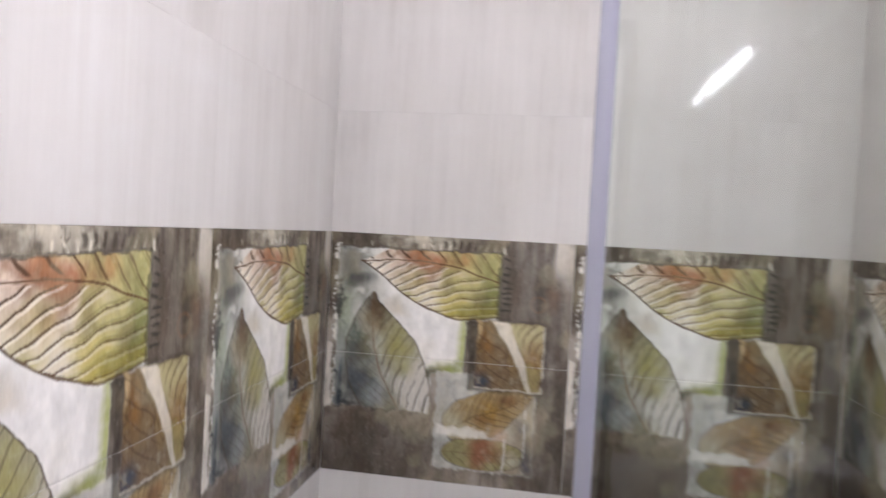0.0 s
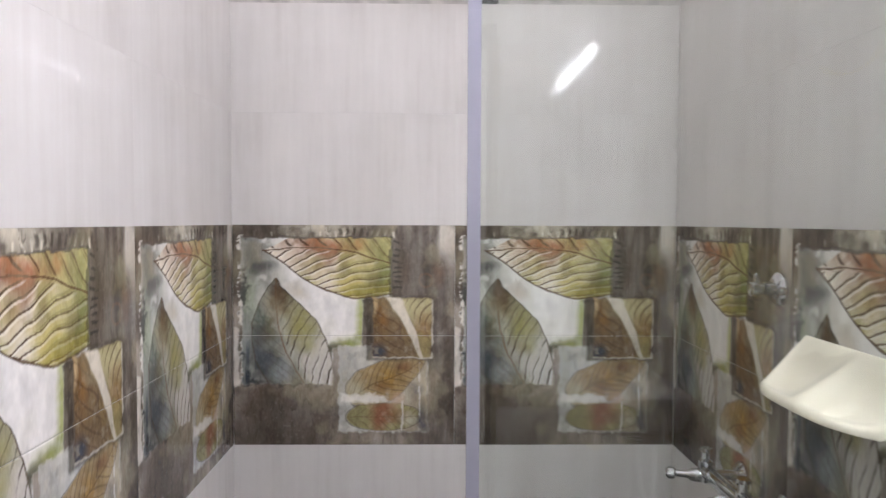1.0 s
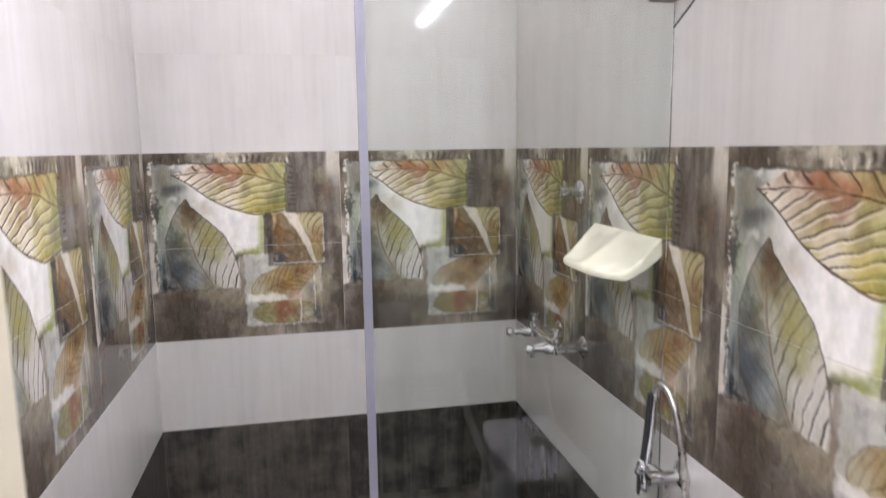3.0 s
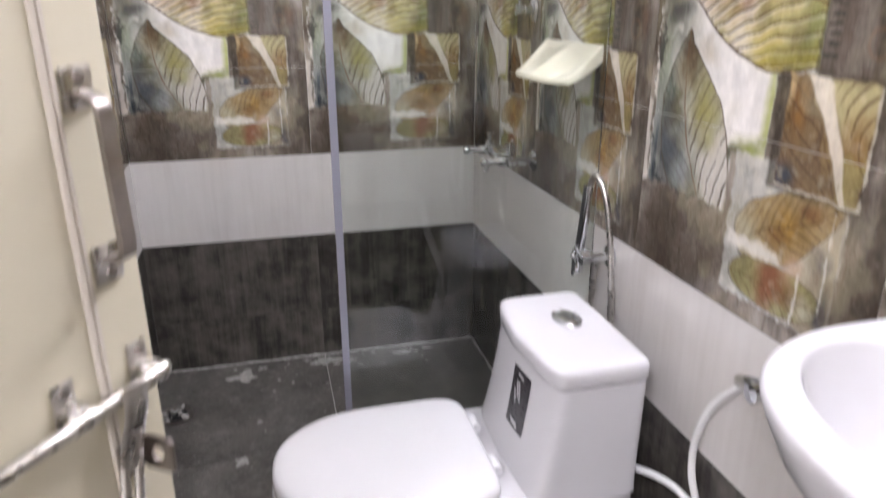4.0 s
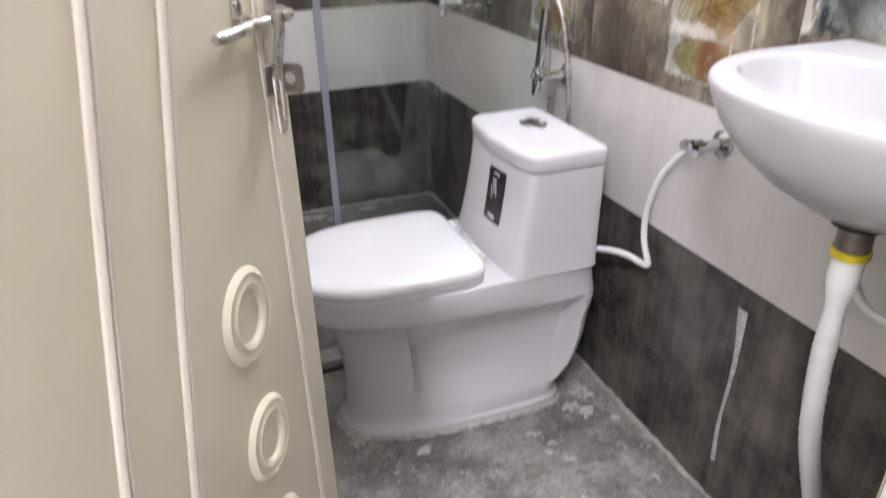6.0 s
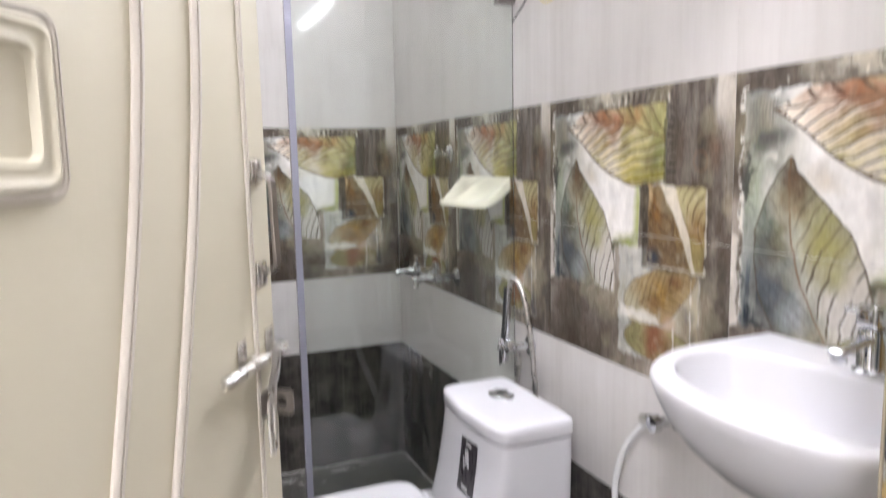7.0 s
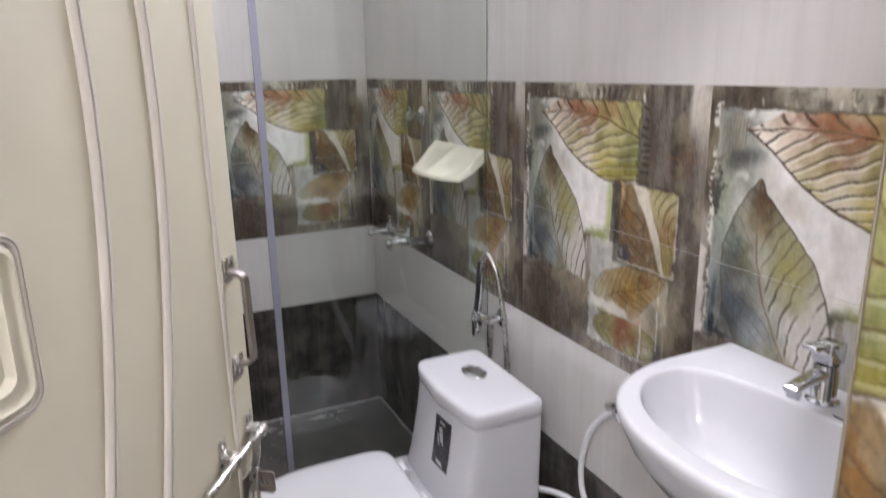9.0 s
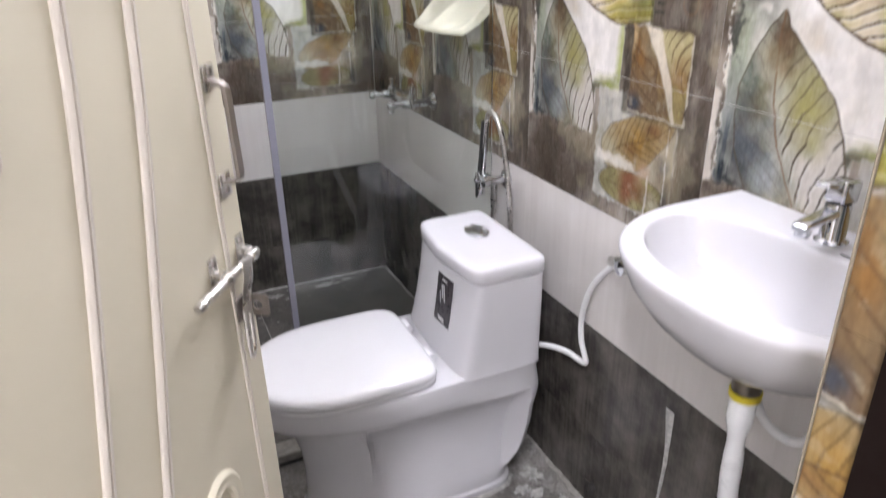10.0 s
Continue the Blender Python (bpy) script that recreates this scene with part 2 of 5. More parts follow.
def sweep(bm, path, radius, n=12, flat=1.0):
    """Round bar along a path; radius is a number or a function of 0..1."""
    loops, last = [], None
    for i, q in enumerate(path):
        d = (path[min(i + 1, len(path) - 1)] - path[max(i - 1, 0)]).normalized()
        if last is None:
            s, u = frame_at(d)
        else:
            s = (last - d * last.dot(d)).normalized()
            u = s.cross(d).normalized()
        last = s
        r = radius(i / (len(path) - 1)) if callable(radius) else radius
        loops.append([q + (s * math.cos(2 * math.pi * k / n) + u * math.sin(2 * math.pi * k / n) * flat) * r for k in range(n)])
    return rings(bm, loops)


# ---- the leaf print of the dado tiles ----
LATTICE = np.random.RandomState(7).rand(128, 128)


def vnoise(x, y):
    xi, yi = np.floor(x).astype(int), np.floor(y).astype(int)
    fx, fy = x - xi, y - yi
    fx, fy = fx * fx * (3 - 2 * fx), fy * fy * (3 - 2 * fy)
    g = lambda a, b: LATTICE[a % 128, b % 128]
    return (g(xi, yi) * (1 - fx) + g(xi + 1, yi) * fx) * (1 - fy) + (g(xi, yi + 1) * (1 - fx) + g(xi + 1, yi + 1) * fx) * fy


def fbm(x, y, octaves=4):
    s, a, tot = 0, 1.0, 0
    for k in range(octaves):
        s, tot = s + a * vnoise(x * 2 ** k + 13 * k, y * 2 ** k + 7 * k), tot + a
        a *= 0.5
    return s / tot


def step(a, b, x):
    t = np.clip((x - a) / (b - a), 0, 1)
    return t * t * (3 - 2 * t)


def rgb(r, g, b):
    """Linear colour of an 8-bit colour."""
    c = np.array([r, g, b]) / 255.0
    return np.where(c < 0.04045, c / 12.92, ((c + 0.055) / 1.055) ** 2.4)


def leaf_print(u, v):
    """Colours of the 0.6 m square leaf print; u to the right, v down, both 0..1."""
    u, v = u + (fbm(u * 16 + 3, v * 16 + 11, 3) - 0.5) * 0.012, v + (fbm(u * 16 + 43, v * 16 + 71, 3) - 0.5) * 0.012
    col = np.zeros(u.shape + (3,))
    jit = fbm(u * 40, v * 40) - 0.5
    slow = fbm(u * 9 + 50, v * 9 + 20, 3) - 0.5
    wash = fbm(u * 14 + 5, v * 14 + 60, 5)
    drip = fbm(u * 45, v * 5 + 9, 4)

    def lay(mask, c):
        nonlocal col
        m = np.clip(mask, 0, 1)[..., None]
        col = col * (1 - m) + np.asarray(c) * m

    def rect(a, b, c, d, soft=0.006, rough=0.008):
        w = jit * rough * 2
        return step(a - soft, a + soft, u + w) * step(-b - soft, -b + soft, -u + w) * step(c - soft, c + soft, v + w) * step(-d - soft, -d + soft, -v - w)

    def blob(x, y, rx, ry, soft=1.0):
        d = np.sqrt(((u - x) / rx) ** 2 + ((v - y) / ry) ** 2) + (wash - 0.5) * 1.5
        return 1 - step(1 - soft, 1 + soft * 0.3, d)

    def line(d, w):
        w = w * (0.55 + 0.9 * fbm(u * 22 + 9, v * 22 + 33, 3))
        return (1 - step(w * 0.4, w, np.abs(d))) * (0.7 + 0.6 * (wash - 0.25))

    def worn(lo=0.35, hi=0.6):
        return step(lo, hi, wash)

    # taupe ground with soft grain and clouds
    cloud = fbm(u * 5 + 2, v * 5 + 8, 5)
    grain = drip * 0.33 + cloud * 0.67
    col[:] = rgb(90, 82, 74)
    lay(step(0.36, 0.60, grain), rgb(118, 109, 100))
    lay(step(0.52, 0.72, grain) * 0.85, rgb(150, 139, 128))
    lay(step(0.62, 0.78, cloud) * 0.5, rgb(176, 167, 156))
    lay(step(0.6, 0.85, fbm(u * 9 + 31, v * 6 + 3)) * 0.15, rgb(112, 90, 74))
    lay(rect(0, 0.45, 0.74, 1.1, 0.03) * 0.5 * (0.5 + drip), rgb(82, 72, 63))
    lay(blob(0.93, 0.21, 0.04, 0.06) * 0.5, rgb(136, 102, 78))
    lay(line(np.sqrt(((u - 0.87) / 0.03) ** 2 + ((v - 0.25) / 0.03) ** 2) - 1, 0.2) * 0.35, rgb(150, 104, 70))
    # pale washed patches at the margins
    lay(step(0.915, 0.94, u + slow * 0.03) * (1 - step(0.02, 0.2, v + slow * 0.1)) * 0.95, rgb(206, 200, 190))
    lay(step(0.93, 0.99, u) * (1 - step(0.1, 0.5, v)) * 0.5, rgb(176, 167, 157))
    lay(rect(-0.1, 0.026, 0.46, 0.735, 0.006) * (0.7 + 0.3 * worn()), rgb(216, 210, 201))
    lay(rect(0.2, 0.56, -0.1, 0.05, 0.05) * 0.8 * worn(0.25, 0.5), rgb(204, 197, 180))
    # perforated edges
    ph = np.abs((u * 30 + slow * 2.0) % 1 - 0.5) * 2
    lay((1 - step(0.25, 0.55, ph)) * rect(0.08, 0.74, 0.014, 0.046, 0.007) * step(0.38, 0.55, fbm(u * 6, v * 2 + 5)) * 0.8, rgb(80, 73, 65))
    lay(step(0.55, 0.9, ph) * rect(0.1, 0.74, 0.030, 0.058, 0.006) * 0.8 * worn(), rgb(214, 208, 193))
    pv = np.abs((v * 42 + slow * 2.5) % 1 - 0.5) * 2
    lay((1 - step(0.25, 0.55, pv)) * rect(0.722, 0.758, 0.05, 0.30, 0.005, 0.03) * 0.8, rgb(66, 62, 57))
    pl = np.abs((v * 34 + slow * 5 + jit * 1.5) % 1 - 0.5) * 2
    lay(rect(0.022, 0.050, 0.045, 0.73, 0.003) * (1 - step(0.3, 0.7, pl) * step(0.016, 0.020, 0.052 - u)) * step(0.36, 0.50, wash + jit * 0.3) * 0.95, rgb(212, 208, 200))

    # the large stamp: pale paper, slate washes on its left
    stamp = np.maximum(rect(0.04, 0.714, 0.057, 0.335), rect(0.04, 0.582, 0.3, 0.556))
    stamp = np.maximum(stamp, rect(0.04, 0.447, 0.3, 0.722, 0.006, 0.012))
    lay(stamp, rgb(226, 223, 220))
    lay(stamp * step(0.45, 0.7, fbm(u * 6 + 3, v * 4)) * 0.35, rgb(198, 194, 180))
    lay(stamp * blob(0.59, 0.44, 0.035, 0.17) * 0.95, rgb(176, 182, 112))
    lay(stamp * blob(0.52, 0.535, 0.13, 0.045) * 0.95, rgb(140, 146, 78))
    lay(stamp * blob(0.45, 0.555, 0.06, 0.03) * 0.95, rgb(54, 56, 48))
    lay(stamp * blob(0.30, 0.30, 0.06, 0.05) * 0.5, rgb(196, 182, 158))
    left_side = 1 - step(0.10, 0.26, u + slow * 0.15)
    lay(stamp * left_side * (0.30 + 0.5 * worn(0.3, 0.55)), rgb(138, 142, 132))
    lay(stamp * blob(0.075, 0.14, 0.05, 0.10) * 0.9, rgb(92, 102, 108))
    lay(stamp * blob(0.14, 0.185, 0.07, 0.035) * 0.8, rgb(84, 90, 90))
    lay(stamp * blob(0.07, 0.42, 0.03, 0.10) * 0.8, rgb(96, 112, 104))
    lay(stamp * rect(0.055, 0.14, 0.085, 0.16, 0.01) * step(0.2, 0.5, np.abs((u * 90) % 1 - 0.5) * 2) * 0.35, rgb(60, 74, 90))
    lay(stamp * blob(0.07, 0.33, 0.05, 0.12) * 0.7, rgb(150, 160, 132))
    lay(stamp * blob(0.09, 0.62, 0.13, 0.16) * 0.95, rgb(70, 84, 96))
    lay(stamp * blob(0.055, 0.68, 0.06, 0.09) * 0.95, rgb(40, 50, 60))
    lay(stamp * step(0.55, 0.7, drip) * left_side * 0.35, rgb(176, 178, 168))

    edge = np.maximum(rect(0.036, 0.062, 0.06, 0.735, 0.008, 0.03), rect(0.04, 0.44, 0.705, 0.735, 0.008, 0.03))
    lay(edge * step(0.42, 0.58, fbm(u * 12 + 61, v * 12 + 7, 4)) * 0.8, rgb(48, 54, 58))

    # upright leaf in the stamp
    right = np.interp(v, [0.235, 0.27, 0.30, 0.36, 0.43, 0.51, 0.595, 0.73], [0.196, 0.214, 0.242, 0.302, 0.372, 0.416, 0.440, 0.466]) + slow * 0.010
    left = np.interp(v, [0.235, 0.285, 0.36, 0.445, 0.525, 0.61, 0.73], [0.194, 0.157, 0.109, 0.086, 0.084, 0.100, 0.165]) + slow * 0.010
    mid = np.interp(v, [0.235, 0.36, 0.48, 0.58, 0.73], [0.195, 0.196, 0.208, 0.240, 0.322])
    inside = stamp * step(-0.003, 0.003, right - u) * step(-0.003, 0.003, u - left) * step(0.233, 0.24, v)
    rside = step(-0.05, 0.06, u - mid + slow * 0.12)
    lay(inside * (1 - rside) * 0.85, rgb(118, 122, 114))
    lay(inside * step(0.4, 0.65, fbm(u * 10 + 70, v * 6 + 2)) * 0.5, rgb(142, 140, 122))
    lay(inside * rside * 0.8, rgb(146, 140, 104))
    lay(inside * rside * blob(0.30, 0.45, 0.08, 0.13) * 0.85, rgb(156, 150, 92))
    lay(inside * blob(0.205, 0.335, 0.085, 0.11), rgb(110, 86, 62))
    lay(inside * blob(0.185, 0.28, 0.03, 0.05) * 0.7, rgb(94, 70, 52))
    lay(inside * (1 - rside) * blob(0.13, 0.43, 0.05, 0.09) * 0.75, rgb(92, 108, 104))
    lay(inside * rside * step(0.47, 0.60, v + slow * 0.12 + (u - 0.3) * 0.15) * 0.9, rgb(198, 193, 187))
    lay(inside * rside * blob(0.30, 0.56, 0.06, 0.04) * 0.55, rgb(160, 156, 108))
    lay(inside * (1 - rside) * blob(0.13, 0.61, 0.12, 0.10) * 0.85, rgb(96, 110, 120))
    lay(inside * (1 - rside) * blob(0.17, 0.45, 0.04, 0.10) * 0.7, rgb(132, 126, 96))
    lay(inside * (1 - rside) * worn(0.5, 0.66) * 0.5, rgb(158, 158, 146))
    lay(inside * (1 - rside) * blob(0.10, 0.68, 0.06, 0.06) * 0.85, rgb(48, 62, 76))
    lay(inside * blob(0.22, 0.66, 0.06, 0.06) * 0.6, rgb(166, 170, 172))
    lay(inside * (1 - rside) * blob(0.17, 0.545, 0.05, 0.03) * 0.5, rgb(170, 172, 166))
    vein = ((v + (u - mid) * np.where(u > mid, 1.55, -1.1) + np.where(u > mid, -1.8, 0.8) * (u - mid) ** 2) * 19 + slow * 1.1) % 1
    lay(inside * line(vein - 0.5, 0.13) * step(0.006, 0.02, np.abs(u - mid)) * np.where(u > mid, 0.45 + 0.5 * step(0.42, 0.6, v), 0.25) * worn(0.25, 0.45), rgb(70, 56, 44))
    lay(inside * rside * line(vein - 0.70, 0.13) * step(0.54, 0.66, v) * 0.6, rgb(214, 212, 206))
    lay(inside * line(u - mid, 0.0045) * 0.75, rgb(122, 92, 66))
    lay(stamp * line(u - right, 0.0045) * step(0.235, 0.245, v) * 0.9, rgb(78, 62, 46))
    lay(stamp * line(u - left, 0.004) * step(0.235, 0.245, v) * 0.7, rgb(84, 72, 58))

    # broad leaf along its top
    s2 = np.clip((u - 0.142) / 0.574, 0, 1)
    low = np.interp(u, [0.142, 0.17, 0.22, 0.315, 0.42, 0.543, 0.624, 0.73], [0.112, 0.128, 0.165, 0.240, 0.297, 0.333, 0.330, 0.310]) + slow * 0.006
    upp = np.interp(u, [0.142, 0.20, 0.25, 0.30], [0.112, 0.085, 0.062, 0.03])
    rib = np.interp(u, [0.142, 0.30, 0.41, 0.53, 0.65, 0.73], [0.112, 0.104, 0.102, 0.118, 0.152, 0.180])
    big = rect(0.142, 0.714, 0.057, 0.36, 0.003) * step(-0.003, 0.003, low - v) * step(-0.003, 0.003, v - upp)
    lay(big, rgb(214, 206, 194))
    lay(big * step(0.22, 0.62, s2 + slow * 0.8) * 0.9, rgb(190, 180, 122))
    lay(big * step(0.42, 0.62, fbm(u * 11, v * 11 + 40)) * step(0.35, 0.75, s2) * step(0.14, 0.22, v) * 0.8, rgb(182, 164, 78))
    lay(big * blob(0.68, 0.20, 0.07, 0.17) * 0.9, rgb(128, 132, 84))
    lay(big * blob(0.50, 0.25, 0.12, 0.05) * 0.5, rgb(206, 194, 140))
    lay(big * blob(0.56, 0.15, 0.05, 0.03) * 0.6, rgb(204, 196, 164))
    lay(big * blob(0.40, 0.105, 0.20, 0.10, 1.4) * 0.85, rgb(190, 136, 96))
    lay(big * blob(0.41, 0.095, 0.14, 0.055) * 0.95, rgb(166, 88, 48))
    lay(big * blob(0.62, 0.30, 0.10, 0.04) * 0.7, rgb(150, 140, 66))
    dv = v - rib
    fan = ((u + dv * np.where(dv > 0, 1.75, -1.0) + np.where(dv > 0, 2.2, 0.0) * dv ** 2) * 13.0 + slow * 0.55) % 1
    deep = 1.0 - 0.35 * step(0.45, 0.9, s2)
    lay(big * line(fan - 0.5, 0.14 - 0.05 * s2) * step(0.004, 0.014, np.abs(dv)) * deep * worn(0.2, 0.4), rgb(84, 56, 36))
    lay(big * line(fan - 0.70, 0.14) * (1 - 0.7 * step(0.45, 0.8, s2)) * step(0.006, 0.014, dv) * 0.7, rgb(226, 221, 210))
    lay(big * line(fan - 0.30, 0.12) * step(0.4, 0.7, s2) * 0.35, rgb(120, 112, 62))
    lay(big * line(dv, 0.0045) * 0.9, rgb(106, 74, 50))
    lay(rect(0.135, 0.72, 0.09, 0.37, 0.003) * line(v - low, 0.0055) * 0.95, rgb(92, 66, 44))
    lay(rect(0.04, 0.3, 0.050, 0.060, 0.003) * 0.6, rgb(84, 78, 70))
    lay(rect(0.3, 0.72, 0.052, 0.060, 0.002) * 0.7, rgb(76, 70, 62))
    lay(rect(0.706, 0.719, 0.05, 0.33, 0.004) * 0.7, rgb(80, 78, 64))

    # lower small picture: two leaves on grey paper
    c2 = rect(0.474, 0.876, 0.548, 0.938)
    lay(rect(0.472, 0.886, 0.541, 0.945, 0.003) * (0.3 + 0.7 * step(0.3, 0.6, ph)) * 0.6, rgb(196, 192, 186))
    lay(c2, rgb(178, 177, 172))
    lay(c2 * worn(0.45, 0.65) * 0.5, rgb(196, 194, 186))
    lay(c2 * step(0.66, 0.80, u + slow * 0.1) * 0.8, rgb(170, 156, 132))
    x, y = u - 0.690, v - 0.700
    a, b = x * 0.88 - y * 0.47, x * 0.47 + y * 0.88
    d = (a / 0.200) ** 2 + (b / (0.090 * (1 - 0.4 * np.clip(a / 0.2, -1, 1)))) ** 2 + slow * 0.25
    g1 = c2 * (1 - step(0.9, 1.0, d))
    lay(g1, rgb(164, 142, 104))
    lay(g1 * blob(0.70, 0.69, 0.09, 0.06), rgb(170, 136, 80))
    lay(g1 * blob(0.66, 0.73, 0.06, 0.03) * 0.6, rgb(132, 88, 52))
    lay(g1 * blob(0.55, 0.74, 0.06, 0.09) * 0.85, rgb(180, 174, 152))
    lay(g1 * blob(0.76, 0.64, 0.05, 0.03) * 0.7, rgb(122, 84, 54))
    lay(g1 * line(((a - np.abs(b) * 0.9 - b * b * 3) * 27 + slow) % 1 - 0.5, 0.13) * 0.55 * worn(0.2, 0.45), rgb(90, 70, 46))
    lay(g1 * line(b - 0.01 * np.sin(a * 18), 0.004) * 0.6, rgb(104, 78, 50))
    lay(c2 * line(d - 1, 0.05) * 0.7, rgb(84, 70, 50))
    lay(c2 * rect(0.49, 0.70, 0.770, 0.808, 0.012, 0.02) * 0.9, rgb(218, 215, 209))
    d3 = ((u - 0.675) / 0.175) ** 2 + ((v - 0.872) / 0.066) ** 2 + slow * 0.25
    g2 = c2 * (1 - step(0.9, 1.0, d3))
    lay(g2, rgb(152, 146, 106))
    lay(g2 * blob(0.67, 0.872, 0.055, 0.09) * 0.95, rgb(146, 100, 78))
    lay(g2 * blob(0.74, 0.88, 0.05, 0.05) * 0.7, rgb(128, 92, 66))
    lay(g2 * blob(0.80, 0.9, 0.06, 0.05) * 0.8, rgb(178, 172, 152))
    lay(g2 * line(((np.abs(v - 0.872) * 1.2 - (u - 0.65)) * 24 + slow) % 1 - 0.5, 0.13) * 0.5 * worn(0.2, 0.45), rgb(96, 76, 54))
    lay(g2 * line(v - 0.872, 0.004) * 0.5, rgb(110, 82, 56))
    lay(c2 * line(d3 - 1, 0.06) * 0.65, rgb(84, 72, 54))
    lay(c2 * blob(0.75, 0.79, 0.04, 0.04) * 0.6, rgb(196, 164, 140))
    lay(c2 * blob(0.825, 0.755, 0.05, 0.05) * 0.95, rgb(80, 90, 106))
    lay(c2 * blob(0.855, 0.84, 0.025, 0.12) * 0.9, rgb(68, 78, 94))
    lay(rect(0.760, 0.766, 0.80, 0.95, 0.002) * 0.6, rgb(212, 209, 202))
    lay(rect(0.838, 0.845, 0.62, 0.95, 0.002) * 0.7 * worn(0.3, 0.5), rgb(206, 204, 198))

    # upper small picture: brown leaves parted by a pale stalk
    lay(rect(0.600, 0.920, 0.316, 0.614, 0.008) * 0.7 * (0.6 + 0.5 * worn()), rgb(66, 58, 50))
    c1 = rect(0.632, 0.898, 0.330, 0.602)
    lay(c1, rgb(104, 82, 60))
    lay(c1 * step(0.5, 0.6, fbm(u * 16 + 77, v * 12 + 21, 4)) * 0.7, rgb(146, 124, 88))
    lay(c1 * step(0.42, 0.65, wash) * 0.75, rgb(128, 108, 84))
    lay(c1 * step(0.55, 0.75, drip) * 0.4, rgb(96, 74, 54))
    t = np.clip((v - 0.33) / 0.28, 0, 1)
    q = (u - 0.722) - 0.135 * t - 0.012 * np.sin(t * 3)
    rightside = step(0.0, 0.04, q)
    lay(c1 * rightside * (1 - step(0.42, 0.52, v + slow * 0.1)) * 0.8, rgb(192, 182, 140))
    lay(c1 * blob(0.86, 0.46, 0.05, 0.08) * 0.8, rgb(140, 106, 66))
    lay(c1 * blob(0.68, 0.42, 0.035, 0.10) * 0.7, rgb(150, 112, 66))
    lay(c1 * rect(0.83, 0.9, 0.5, 0.61, 0.02, 0.04) * 0.8, rgb(160, 146, 98))
    lay(c1 * blob(0.66, 0.57, 0.07, 0.05) * 0.9, rgb(70, 76, 88))
    lay(c1 * blob(0.63, 0.36, 0.02, 0.05) * 0.8, rgb(196, 170, 132))
    bend = np.sqrt((u - 0.93) ** 2 + ((v - 0.46) * 0.8) ** 2)
    lay(c1 * line((bend * 38 + slow) % 1 - 0.5, 0.15) * step(0.03, 0.06, q) * 0.75, rgb(92, 70, 48))
    ve = ((v * 0.9 - u * 0.7) * 24 + slow) % 1
    lay(c1 * line(ve - 0.5, 0.12) * (1 - step(-0.05, -0.03, q)) * 0.5, rgb(84, 64, 46))
    lay(c1 * (1 - step(0.6, 1.0, np.abs(q + slow * 0.02) / (0.044 - 0.034 * t ** 0.7))) * (0.95 - 0.35 * t), rgb(214, 207, 194))
    lay(c1 * line(q + 0.045 - 0.02 * t, 0.004) * 0.5, rgb(96, 74, 54))
    lay(rect(0.894, 0.902, 0.33, 0.605, 0.002) * 0.75, rgb(186, 180, 168))
    lay(rect(0.632, 0.898, 0.598, 0.605, 0.002) * 0.7, rgb(190, 184, 172))
    crack = fbm(u * 13 + 7, v * 3.2 + 15, 5)
    lay((1 - stamp) * (1 - c1) * (1 - c2) * line(crack - 0.5, 0.018) * 0.45, rgb(70, 58, 48))
    lay((1 - stamp) * (1 - c1) * (1 - c2) * step(0.56, 0.70, fbm(u * 26 + 3, v * 4 + 77, 4)) * 0.2, rgb(170, 160, 148))
    for pic in (c1, c2):
        lay(pic * step(0.55, 0.68, fbm(u * 30 + 5, v * 24 + 9, 4)) * 0.14, rgb(86, 74, 58))
        lay(pic * step(0.60, 0.72, fbm(u * 34 + 45, v * 28 + 19, 4)) * 0.12, rgb(206, 196, 172))
    # fine drips and specks, then the glaze greys and lifts the inks a little
    lay(step(0.74, 0.82, fbm(u * 80, v * 80 + 3, 2)) * 0.07, rgb(210, 204, 194))
    ink = 1 - step(0.35, 0.6, col.mean(-1))
    lay(ink * step(0.48, 0.70, fbm(u * 8 + 90, v * 6 + 41, 5)) * 0.40, rgb(72, 58, 46))
    lay(ink * step(0.50, 0.72, fbm(u * 10 + 20, v * 8 + 95, 5)) * 0.30, rgb(178, 168, 140))
    grey = col.mean(-1, keepdims=True)
    col = np.maximum((grey + (col - grey) * 1.04) * (0.94 + 0.24 * step(0.10, 0.55, grey)), 0.002)
    col *= (0.80 + 0.40 * fbm(u * 7 + 17, v * 7 + 29, 5))[..., None]
    col *= (0.86 + 0.28 * fbm(u * 60, v * 30, 3))[..., None]
    return col


